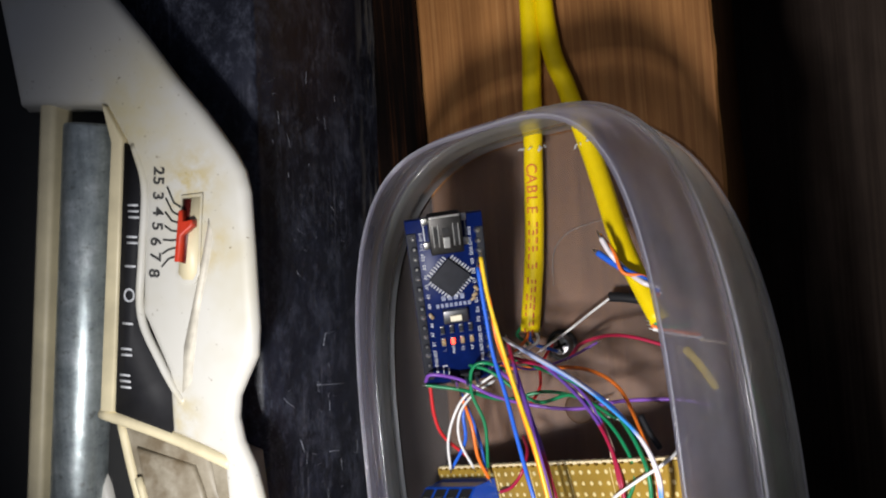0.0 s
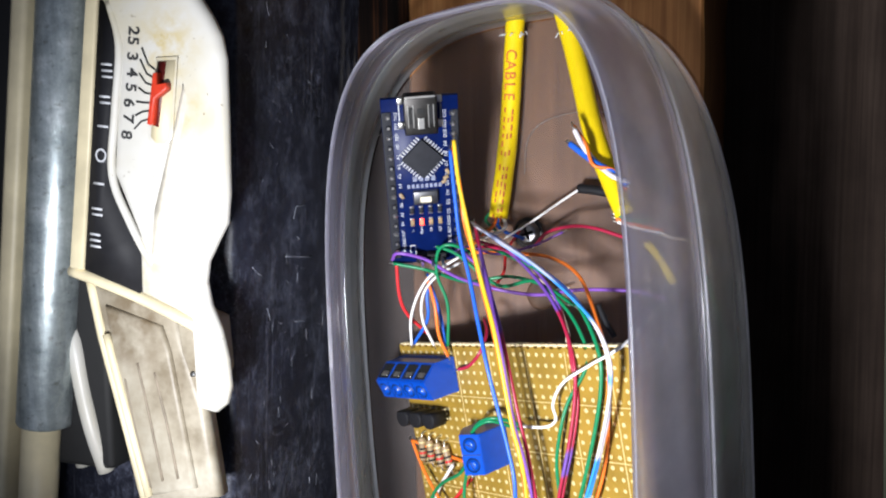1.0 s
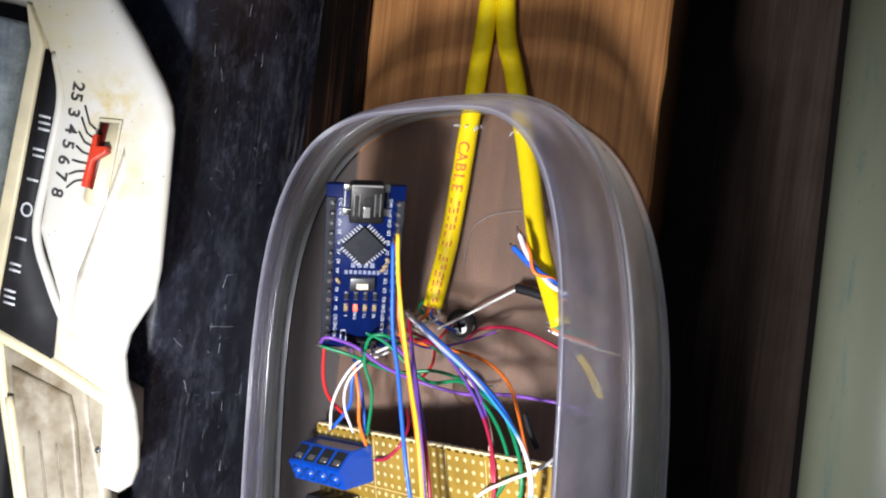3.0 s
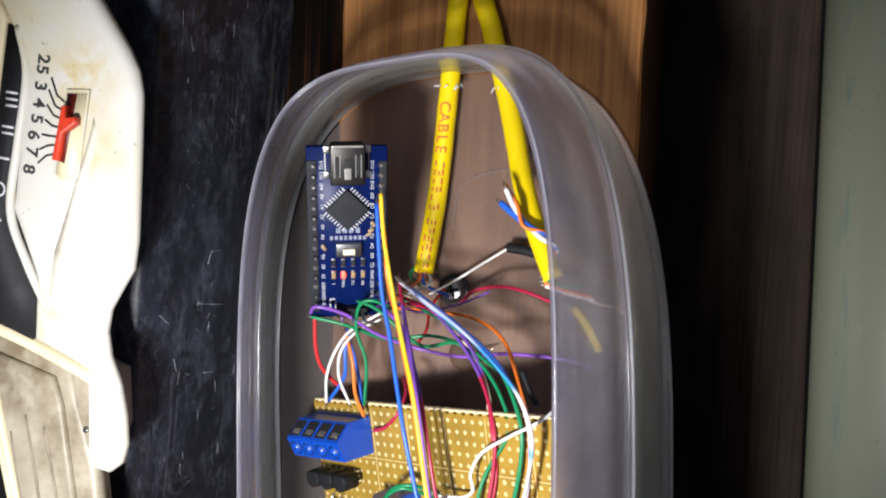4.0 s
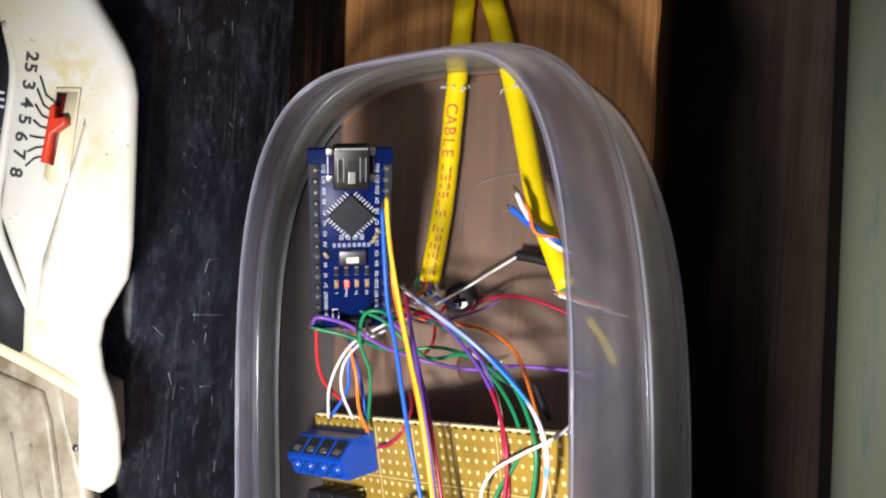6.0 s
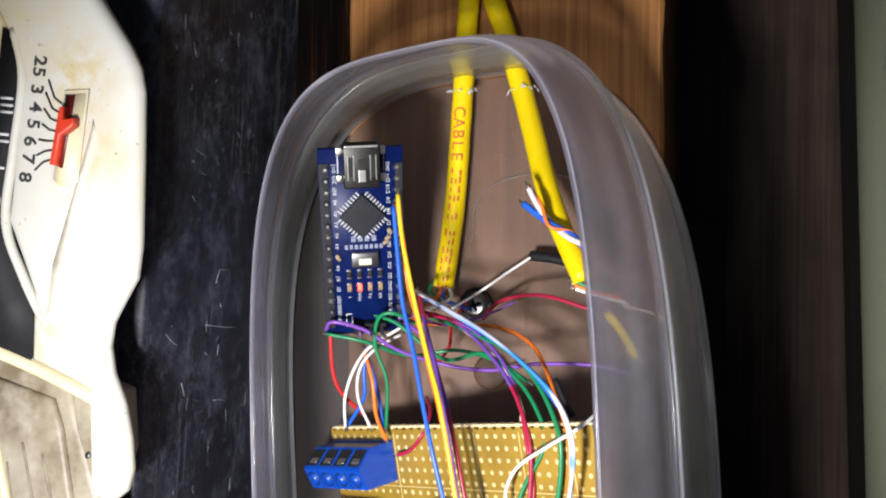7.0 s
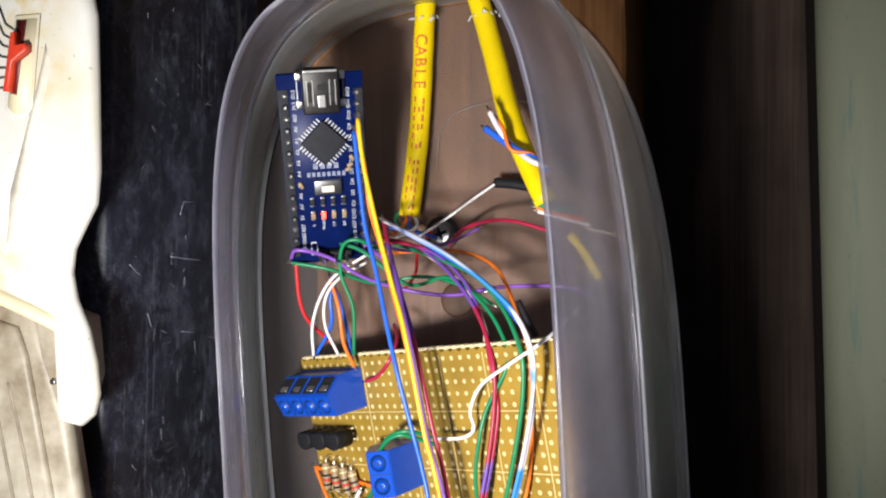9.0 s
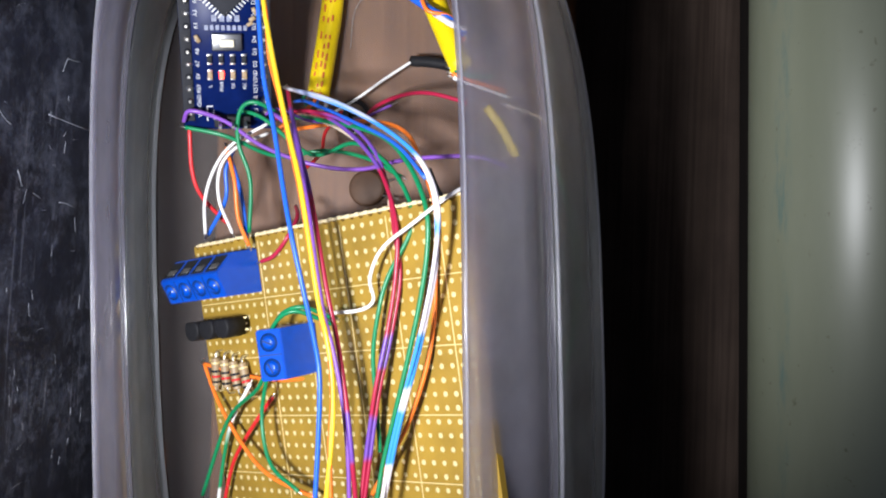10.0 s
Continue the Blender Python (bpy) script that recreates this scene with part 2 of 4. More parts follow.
def milky(name, clear, tint, rough, scale=35.0, gloss=0.08, onward=0.84):
    """Translucent polypropylene: part of the light goes straight through, the rest is scattered, most of it onward."""
    m, t, p = nodes_of(name)
    t.nodes.remove(p)
    out = t.nodes["Material Output"]
    tr = t.nodes.new("ShaderNodeBsdfTransparent")
    tr.inputs[0].default_value = (0.97, 0.97, 0.98, 1)
    df, tl = t.nodes.new("ShaderNodeBsdfDiffuse"), t.nodes.new("ShaderNodeBsdfTranslucent")
    gl = t.nodes.new("ShaderNodeBsdfGlossy")
    gl.inputs["Roughness"].default_value = rough
    for n in (df, tl):
        n.inputs[0].default_value = (*tint, 1)
    sc = t.nodes.new("ShaderNodeMixShader")
    sc.inputs[0].default_value = onward
    link(t, df.outputs[0], sc.inputs[1]), link(t, tl.outputs[0], sc.inputs[2])
    mx = t.nodes.new("ShaderNodeMixShader")
    n = t.nodes.new("ShaderNodeTexNoise")
    n.inputs["Scale"].default_value, n.inputs["Detail"].default_value = scale, 6
    link(t, coords(t), n.inputs["Vector"])
    mr = t.nodes.new("ShaderNodeMapRange")
    mr.inputs[1].default_value, mr.inputs[2].default_value = 0.3, 0.7
    mr.inputs[3].default_value, mr.inputs[4].default_value = (1 - clear) * 0.8, (1 - clear) * 1.2
    link(t, n.outputs["Fac"], mr.inputs[0])
    link(t, mr.outputs[0], mx.inputs[0])
    link(t, tr.outputs[0], mx.inputs[1]), link(t, sc.outputs[0], mx.inputs[2])
    fr = t.nodes.new("ShaderNodeFresnel")
    fr.inputs[0].default_value = 1.45
    top = t.nodes.new("ShaderNodeMixShader")
    mul = t.nodes.new("ShaderNodeMath")
    mul.operation = "MULTIPLY"
    mul.inputs[1].default_value = gloss * 10
    link(t, fr.outputs[0], mul.inputs[0])
    link(t, mul.outputs[0], top.inputs[0])
    link(t, mx.outputs[0], top.inputs[1]), link(t, gl.outputs[0], top.inputs[2])
    link(t, top.outputs[0], out.inputs[0])
    return m


M["box"] = milky("milky_polypropylene", 0.62, (0.86, 0.84, 1.0), 0.12, 60, 0.05, 0.88)
M["box_skirt"] = milky("clearer_polypropylene", 0.62, (0.86, 0.9, 0.9), 0.1, 60, 0.05)
M["box_edge"] = milky("bright_plastic_edge", 0.5, (0.88, 0.88, 0.96), 0.2, 60, 0.04)
M["box_floor"] = milky("clear_floor_plastic", 0.81, (0.46, 0.4, 0.38), 0.05, 35, 0.03, 0.3)


# ---- building helpers ----
def part(name, bm, material, parent=None, label="", smooth=True, origin=None):
    me = bpy.data.meshes.new(name)
    bmesh.ops.recalc_face_normals(bm, faces=bm.faces)
    bm.to_mesh(me)
    bm.free()
    if smooth:
        me.shade_smooth()
    me.materials.append(M[material] if isinstance(material, str) else material)
    ob = new(name, me)
    if parent:
        ob.parent = parent
    if label:
        ob["label"] = label
    return ob


def thing(name, label, category, at=(0, 0, 0), group="", kind=""):
    ob = new(name)
    ob.empty_display_size = 0.005
    ob.location = at
    return tagged(ob, label, category, group, kind)


def put(ob, m):
    ob.matrix_local = m
    return ob


def block(sx, sy, sz, at=(0, 0, 0), bevel=0.0, seg=2, turn=None):
    """A box with rounded edges, at its centre; millimetres."""
    bm = bmesh.new()
    bmesh.ops.create_cube(bm, size=1)
    bmesh.ops.scale(bm, vec=(sx * MM, sy * MM, sz * MM), verts=bm.verts)
    if bevel:
        bmesh.ops.bevel(bm, geom=bm.edges[:], offset=bevel * MM, segments=seg, affect="EDGES", profile=0.6)
    if turn:
        bmesh.ops.transform(bm, matrix=turn, verts=bm.verts)
    bmesh.ops.translate(bm, vec=[a * MM for a in at], verts=bm.verts)
    return bm


def rod(r, h, at=(0, 0, 0), seg=20, r2=None, turn=None, bevel=0.0):
    """A round rod along z, at its centre; millimetres."""
    bm = bmesh.new()
    bmesh.ops.create_cone(bm, cap_ends=True, segments=seg, radius1=r * MM, radius2=(r if r2 is None else r2) * MM, depth=h * MM)
    if bevel:
        rims = [e for e in bm.edges if all(len(f.verts) == 4 for f in e.link_faces) is False]
        bmesh.ops.bevel(bm, geom=rims, offset=bevel * MM, segments=2, affect="EDGES", profile=0.5)
    if turn:
        bmesh.ops.transform(bm, matrix=turn, verts=bm.verts)
    bmesh.ops.translate(bm, vec=[a * MM for a in at], verts=bm.verts)
    return bm


def glide(pts, n=8):
    """A smooth line through the points (Catmull-Rom)."""
    p = [Vector(a) for a in pts]
    p = [2 * p[0] - p[1]] + p + [2 * p[-1] - p[-2]]
    line = []
    for a, b, c, d in zip(p, p[1:], p[2:], p[3:]):
        for k in range(n):
            u = k / n
            line.append(0.5 * (2 * b + (c - a) * u + (2 * a - 5 * b + 4 * c - d) * u * u + (3 * b - a - 3 * c + d) * u ** 3))
    line.append(p[-2])
    return line


def sweep(line, r, seg=8, flat=1.0, wobble=0.0):
    """A round cord of radius r along the line; millimetres."""
    bm = bmesh.new()
    rings, side = [], Vector((0, 0, 1))
    for k, q in enumerate(line):
        d = (line[min(k + 1, len(line) - 1)] - line[max(k - 1, 0)]).normalized()
        side = (side - side.dot(d) * d)
        side = side.normalized() if side.length > 1e-4 else d.orthogonal().normalized()
        other = d.cross(side)
        rr = r * (1 + wobble * noise.noise(q * 0.15))
        rings.append([bm.verts.new((q + rr * (math.cos(a) * side * flat + math.sin(a) * other)) * MM)
                      for a in (2 * math.pi * j / seg for j in range(seg))])
    for a, b in zip(rings, rings[1:]):
        for j in range(seg):
            bm.faces.new((a[j], a[(j + 1) % seg], b[(j + 1) % seg], b[j]))
    bm.faces.new(rings[0][::-1])
    bm.faces.new(rings[-1])
    return bm


def slab(outline, z0, z1, bevel=0.0, seg=3):
    """A flat piece with the outline given, from z0 up to z1, its upper edge rounded; millimetres."""
    bm = bmesh.new()
    lower = [bm.verts.new((x * MM, y * MM, z0 * MM)) for x, y in outline]
    face = bm.faces.new(lower)
    up = bmesh.ops.extrude_face_region(bm, geom=[face])
    new_verts = [v for v in up["geom"] if isinstance(v, bmesh.types.BMVert)]
    bmesh.ops.translate(bm, vec=(0, 0, (z1 - z0) * MM), verts=new_verts)
    if bevel:
        top = [e for e in bm.edges if all(v in set(new_verts) for v in e.verts)]
        bmesh.ops.bevel(bm, geom=top, offset=bevel * MM, segments=seg, affect="EDGES", profile=0.55, clamp_overlap=True)
    return bm


def lettering(text, size, material, parent, m, name="numeral", thick=0.06, bold=0.0):
    c = bpy.data.curves.new(name, "FONT")
    c.body, c.size, c.extrude = text, size * MM, thick * MM
    c.offset = bold * MM
    c.align_x, c.align_y = "CENTER", "CENTER"
    tmp = bpy.data.objects.new(name, c)
    me = bpy.data.meshes.new_from_object(tmp)
    bpy.data.objects.remove(tmp)
    bpy.data.curves.remove(c)
    me.materials.append(M[material])
    ob = new(name, me)
    ob.parent = parent
    ob.matrix_local = m
    return ob


def at_mm(x, y, z, rx=0, ry=0, rz=0):
    return pose(x * MM, y * MM, z * MM, rx, ry, rz)


# ---- the setting ----
def structure(name, bm, material, label, smooth=False):
    return tagged(part(name, bm, material, None, "", smooth), label, "setting", "", "structure")


structure("ground", block(900, 900, 20, (0, 0, -100)), "bench", "dark brown stained bench top lying in shadow")
wall_label = "plain dark wall of the unlit workshop"
for wname, size, at in (("wall_north", (900, 20, 500), (0, 460, 140)), ("wall_south", (900, 20, 500), (0, -460, 140)),
                        ("wall_east", (20, 940, 500), (460, 0, 140)), ("wall_west", (20, 940, 500), (-460, 0, 140))):
    structure(wname, block(*size, at), "base", wall_label)


def board(name, x0, x1, z1, material, label):
    """A long board with the grain along y, its edges worn and slightly wavy."""
    bm = bmesh.new()
    rows = []
    for k in range(121):
        y = -300 + 5 * k
        w = 0.5 * noise.noise((x0, y * 0.05, 0)) + 0.25 * noise.noise((x1, y * 0.25, 3))
        q = ((x0 - w * 0.4, -89.9), (x0 - w * 0.4, z1 - 0.8), (x0 + 0.8, z1), (x1 - 0.8, z1), (x1 + w, z1 - 0.8), (x1 + w, -89.9))
        rows.append([bm.verts.new((x * MM, y * MM, z * MM)) for x, z in q])
    for a, b in zip(rows, rows[1:]):
        for j in range(6):
            bm.faces.new((a[j], a[(j + 1) % 6], b[(j + 1) % 6], b[j]))
    bm.faces.new(rows[0])
    bm.faces.new(rows[-1])
    return tagged(part(name, bm, material, None, "", False), label, "plank")


board("wooden_beam", -91.0, -11.5, 0.0, "plank", "light brown planed wooden beam under the plastic box")
board("wooden_beam", -111.4, -91.4, -3.0, "plank_edge", "nearly black board beside the light beam")


# ---- the machine beside the box ----
def machine_bed():
    prof = [(-240, -89.9), (-112, -89.9), (-111.8, 4), (-111.8, 10), (-111.9, 22), (-112.1, 34), (-112.4, 46), (-113.6, 55), (-118, 58.6), (-150, 59), (-240, 59)]
    prof = prof[:2] + [tuple(v[:2]) for v in glide([(x, z, 0) for x, z in prof[2:10]], 4)] + prof[10:]
    bm = bmesh.new()
    rows = []
    for k in range(201):
        y = -300 + 3 * k
        ring = []
        for j, (x, z) in enumerate(prof):
            lump = 0.7 * noise.noise((x * 0.04, y * 0.03, z * 0.04)) + 0.25 * noise.noise((x * 0.2, y * 0.12, z * 0.2)) if 2 <= j < len(prof) - 1 else 0
            if 2 <= j <= 6:
                lump += 0.5 * noise.noise((5.0, y * 0.09, 1.0))
            ring.append(bm.verts.new(((x + lump * 0.8) * MM, y * MM, (z + lump * 0.5) * MM)))
        rows.append(ring)
    n = len(prof)
    for a, b in zip(rows, rows[1:]):
        for j in range(n):
            bm.faces.new((a[j], a[(j + 1) % n], b[(j + 1) % n], b[j]))
    bm.faces.new(rows[0])
    bm.faces.new(rows[-1])
    c = thing("machine_bed", "long rounded black machine bed, scuffed and scratched", "machine bed", (-0.15, 0, -0.0899))
    base = Matrix.Translation((0.15, 0, 0.0899))
    put(part("bed_body", bm, "black_strip", c), base)

    def face(y, z):
        """A spot on the rounded side of the bed."""
        k = next(i for i in range(2, n - 1) if prof[i + 1][1] >= z)
        (xa, za), (xb, zb) = prof[k], prof[k + 1]
        x = xa + (xb - xa) * (z - za) / (zb - za)
        lump = 0.7 * noise.noise((x * 0.04, y * 0.03, z * 0.04)) + 0.25 * noise.noise((x * 0.2, y * 0.12, z * 0.2))
        return Vector((x + lump * 0.8 + 0.02, y, z + lump * 0.5))

    # the long single scratches, then the small nicks between them
    marks = [(-15.9, 36.7, -17.5, 22.8, 0.14), (-33.9, 31.4, -34.7, 26.1, 0.14), (-6.5, 32.9, -3.4, 31.4, 0.12), (-3.4, 31.4, -3.3, 27.1, 0.12),
             (-16.9, 51.5, -19.5, 47.5, 0.1), (-28.1, 45.1, -31.2, 43.7, 0.14)]
    rnd = random.Random(21)
    for k in range(64):
        y, z, turn, long = rnd.uniform(-95, 60), rnd.uniform(16, 54), rnd.choice((0.2, 0.5, 1.4, 1.6)) + rnd.uniform(-0.3, 0.3), rnd.uniform(0.7, 3.4)
        marks.append((y, z, y + long * math.sin(turn) * rnd.choice((-1, 1)), min(55.5, max(14, z + long * math.cos(turn))), rnd.uniform(0.035, 0.08)))
    for ya, za, yb, zb, w in marks:
        bend = rnd.uniform(-0.3, 0.3)
        line = [face(ya + (yb - ya) * u + bend * math.sin(3.1 * u), za + (zb - za) * u) for u in (0, 0.2, 0.4, 0.6, 0.8, 1)]
        put(part("scratch", sweep(line, w, 5), "scratch", c, "pale scratch in the black paint"), base)
    # the bed runs slightly askew to the beam
    c.matrix_world = at_mm(-148.0, 2.0, -89.9, 0, 0, -2.7)
    return c


machine_bed()


def machine_carriage():
    c = thing("machine_carriage", "old yellowed white machine carriage with a red scale slider", "machine", (-0.15, 0, 0.0592))
    base = Matrix.Translation((0.15, 0, -0.0592))

    def add(name, bm, mat, label="", under=None, smooth=True):
        ob = part(name, bm, mat, under or c, label, smooth)
        if under is None:
            ob.matrix_local = base
        return ob

    add("carriage_body", block(60, 170, 9, (-172, 20, 63.6), 1.5), "matt_black", "black metal underside")
    # the white cover: an outline with a shoulder and a scooped finger grip
    right = [(-139, 84), (-126, 67.5), (-118.3, 56.8), (-111.9, 49), (-105.4, 39.5), (-103.3, 35.2), (-102.5, 30.5), (-102.6, 18), (-102.9, 2),
             (-103.8, -4.2), (-106.4, -8.4), (-108.8, -12.6), (-109.5, -17), (-108.6, -22), (-106.2, -27.5), (-104.8, -34), (-104.4, -40), (-105.6, -44), (-108.4, -46.2), (-113.2, -45.4)]
    left = [(-113.6, -25.4), (-117.5, -23.6), (-126.5, -20.3), (-126.2, -7), (-132.2, 6.8), (-128.7, 34.6), (-133.4, 45), (-138, 53.5), (-163, 56.5), (-170, 100)]
    shell = slab(right + left, 62, 75, 2.6, 4)
    for v in shell.verts:
        if v.co.z < 0.066:
            v.co.x -= 0.0085
    add("cover", shell, "cover_white", "yellowed white moulded cover")
    # flat tan slab for the shallow groove that bounds the field of the scale
    add("groove", slab([(-112.3, 26), (-112.7, 24), (-115.0, 16.6), (-118.0, 7.6), (-121.1, -1.4), (-122.4, -11.4), (-119.6, -8.8), (-116.6, 5.4), (-112.6, 17.4), (-111.6, 23)], 74.9, 75.04), "groove_tan", "shallow tan groove beside the field of the scale")
    add("ridge", sweep(glide([(-122.4, -13.2, 74.2), (-123.4, -12.2, 74.6), (-128.0, -4, 74.7), (-132.2, 6.4, 74.6), (-130.6, 20, 74.6), (-128.6, 34.4, 74.6), (-131, 44, 74.2)], 6), 0.95, 10), "cover_white", "soft raised ridge")
    slot = [(-113.6, 30.6), (-118.2, 30.6), (-120.8, 14.6), (-119.6, 13.2), (-117.2, 13), (-116, 14.4)]
    add("slot_rim", slab([(-113.0, 31.4), (-118.6, 31.4), (-121.6, 14.4), (-119.8, 12.2), (-117.0, 12), (-115.4, 14.2)], 75.1, 75.4, 0.15, 2), "cover_white", "stained rim of the slot")
    add("slot", slab(slot, 75.2, 75.48), "cream", "cream slot under the slider")
    # flat piece in dark red, painting the shade of the gap beside the slider
    add("slot_shadow_gap", slab([(-115.9, 30.4), (-117.9, 30.4), (-120.0, 17), (-118.6, 16.6)], 75.3, 75.56), "red_dark", "dark red piece painted as the shaded gap in the slot")
    add("slider", slab([(-117.1, 28.0), (-118.2, 28.0), (-120.3, 17.2), (-119.1, 17.0), (-118.0, 22.6), (-115.0, 24.4), (-114.9, 25.8), (-117.3, 25.6)], 75.4, 77.4, 0.35), "red_plastic", "red plastic slider")
    for txt, x, y in (("2", -124.3, 37.3), ("5", -124.6, 35.2), ("3", -125.0, 31.9), ("4", -125.3, 28.5), ("5", -125.8, 25.3), ("6", -126.5, 22.0), ("7", -126.9, 18.7), ("8", -127.6, 15.1)):
        lettering(txt, 3.9, "print_black", c, base @ at_mm(x, y, 75.03, 0, 0, -97), bold=0.1)
    # fan of thin scale lines between the numerals and the slot
    for (xa, ya), (xb, yb) in zip([(-122.2, 33.6), (-122.8, 31.2), (-123.2, 28.2), (-123.6, 25.2), (-124.3, 22.2), (-124.8, 19.2), (-125.2, 16.4)],
                                  [(-119.0, 28.8), (-119.4, 27.0), (-119.7, 25.4), (-120.0, 23.6), (-120.4, 21.8), (-120.7, 20.2), (-121.0, 18.4)]):
        mid = ((xa + xb) / 2 - 0.2, yb * 0.75 + ya * 0.25)
        add("scale_line", sweep([Vector((xa, ya, 75.2)), Vector((*mid, 75.2)), Vector((xb, yb, 75.2))], 0.2, 6), "print_black")
    # black band with the stroke marks
    band = [(-133.2, 44.5), (-129.4, 34.6), (-132.8, 7), (-126.8, -6.5), (-126.2, -20.2), (-141.2, -15.2)]
    add("scale_band", slab(band, 62, 74.7), "black", "black scale band with white strokes")
    for count, x, y in ((3, -132.1, 29.2), (2, -133.0, 22.9), (1, -134.0, 17.1), (1, -135.9, 4.4), (2, -136.8, -1.9), (3, -137.7, -8.4)):
        for k in range(count):
            dy = (k - (count - 1) / 2) * 1.35
            add("stroke", block(2.9, 0.5, 0.1, (x, y + dy, 74.76), turn=pose(0, 0, 0, 0, 0, -7)), "print_white")
    lettering("O", 4.2, "print_white", c, base @ at_mm(-135.1, 10.7, 74.74, 0, 0, -97), "stroke_ring")
    add("cream_strip", slab([(-138.6, 54), (-136.6, 45), (-145.2, -15), (-141.4, -15.2), (-133.3, 45.2), (-137.4, 53.2)], 62, 75.3, 0.6), "cream", "yellowed cream edge strip")
    # rail, slightly turned against the bed
    along = at_mm(-150.5, 15, 70, 0, 0, -7.9) @ pose(0, 0, 0, 90, 0, 0)
    for pname, bm, mat, words in (("rail", rod(6.6, 106, (0, 0, 17), 40, bevel=0.8), "chrome", "dull galvanised steel guide rail"), ("rail_sleeve", rod(4.6, 50, (-0.8, 0, 93), 32), "cream", "white sleeve at the end of the rail"),
                                  ("rail_strip", block(4.6, 8, 200, (-10.4, 0, 0), 1.2), "cream", "cream strip along the rail")):
        bmesh.ops.transform(bm, matrix=along, verts=bm.verts)
        add(pname, bm, mat, words)
    # lever and its hinge
    add("lever", slab([(-140.5, -18.5), (-128, -21.6), (-118, -25), (-116.8, -31), (-111.8, -46), (-109, -66), (-128, -70), (-136, -40)], 69, 73.4, 1.6, 4), "lever", "worn grey-brown lever plate")
    add("lever_face", slab([(-136.6, -23.2), (-121.4, -27.4), (-119.4, -33), (-114, -64), (-126, -67), (-133.6, -40)], 73.2, 74.6, 1.0, 3), "lever", "grimy raised lever face")
    add("lever_rib", sweep(glide([(-136.4, -30, 74.2), (-132.5, -44, 74.6), (-126.5, -67, 74.6)], 5), 1.0, 8), "cream", "pale rib along the lever")
    add("lever_frame", sweep(glide([(-146, -15.6, 73.4), (-136, -18.2, 73.8), (-126.5, -21.2, 73.8), (-117.5, -24.6, 73.8), (-111.8, -27, 73.6)], 5), 1.5, 10), "cream", "cream frame edge above the lever")
    add("lever_frame", sweep(glide([(-141.4, -18, 72.6), (-138.4, -32, 72.8), (-133.6, -50, 72.8), (-129, -70, 72.4)], 5), 1.2, 10), "cream", "cream frame edge beside the lever")
    add("hinge_plate", slab([(-117.6, -24.2), (-111.6, -26.4), (-110.8, -38), (-112.6, -43), (-116.4, -33)], 62, 74.0, 0.6), "lever", "stained hinge plate")
    add("hinge_pin", rod(0.6, 1.2, (-113.4, -37.6, 74.2), 14, bevel=0.2), "steel", "small bright hinge pin")
    for pts in ([(-155.3, -26, 66), (-151.5, -33.7, 68), (-149.9, -44.1, 68), (-147.6, -54.5, 68), (-145.6, -66, 66)], [(-166, -41.5, 66), (-159.6, -42.5, 68), (-154.3, -38.5, 67), (-151.6, -33, 65)],
                [(-168, -45, 65), (-160, -47, 66), (-155.3, -54.5, 66), (-154, -66, 64)]):
        add("feed_tube", sweep(glide(pts, 6), 2.1, 12), "cover_white", "bent white plastic tube under the lever")
    for pts in ([(-128, -36, 74.5), (-125.4, -48, 74.6), (-122.6, -63, 74.6)], [(-123.4, -38, 74.5), (-120.6, -50, 74.6), (-118.4, -62, 74.6)], [(-131.6, -40, 74.4), (-129.4, -52, 74.5), (-126, -65, 74.5)]):
        add("lever_groove", sweep(glide(pts, 5), 0.35, 8), "stain_dark", "dirty groove along the lever")
    for pts in ([(-142, -22, 66), (-141, -30, 68), (-138, -38, 66), (-137, -52, 64), (-139, -66, 62)], [(-146, -28, 64), (-143.5, -38, 66), (-145, -50, 64), (-150, -62, 62)]):
        add("spring_wire", sweep(glide(pts, 6), 1.5, 8), "chrome", "bright bent wire under the lever")
    return c


machine_carriage()


def pale_pipe():
    bm = rod(24, 620, (0, 0, 0), 64)
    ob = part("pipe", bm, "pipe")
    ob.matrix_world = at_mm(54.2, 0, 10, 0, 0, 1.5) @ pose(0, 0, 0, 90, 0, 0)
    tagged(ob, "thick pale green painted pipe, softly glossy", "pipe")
    ob2 = part("pipe_cradle", block(30, 600, 77, (54.2, 0, -51.5), 2, turn=pose(0, 0, 0, 0, 0, 1.5)), "base")
    return tagged(ob2, "dark timber bearer under the pale pipe", "bearer")


pale_pipe()


# ---- the plastic box ----
def oval(a, b, cx, n=3.0, skew=-0.05, lift=0.12, count=160):
    """A rounded oblong about the box's middle, slightly skewed and lifted at one corner as the box has warped."""
    pts = []
    for k in range(count):
        u = 2 * math.pi * k / count
        c, w = math.cos(u), math.sin(u)
        x, y = a * math.copysign(abs(c) ** (2 / n), c), b * math.copysign(abs(w) ** (2 / n), w)
        pts.append((cx + x + skew * y, -58.8 + y + lift * x * max(0, y / b) ** 2))
    return pts


RIM = (54.0, 35.0, 99.2, -54.2, 3.7, -0.036, 0.164)
LIP = (30.0, 45.6, 104.0, -51.2, 3.2, -0.052, 0.16)
FOOT = (1.6, 53.5, 103.4, -51.6, 3.0, -0.054, 0.11)


def between(p, q, u, out=0.0):
    """An oval part of the way from p to q, pushed out by some millimetres."""
    z, a, b, *rest = [x + (y - x) * u for x, y in zip(p, q)]
    return (z, a + out, b + out, *rest)


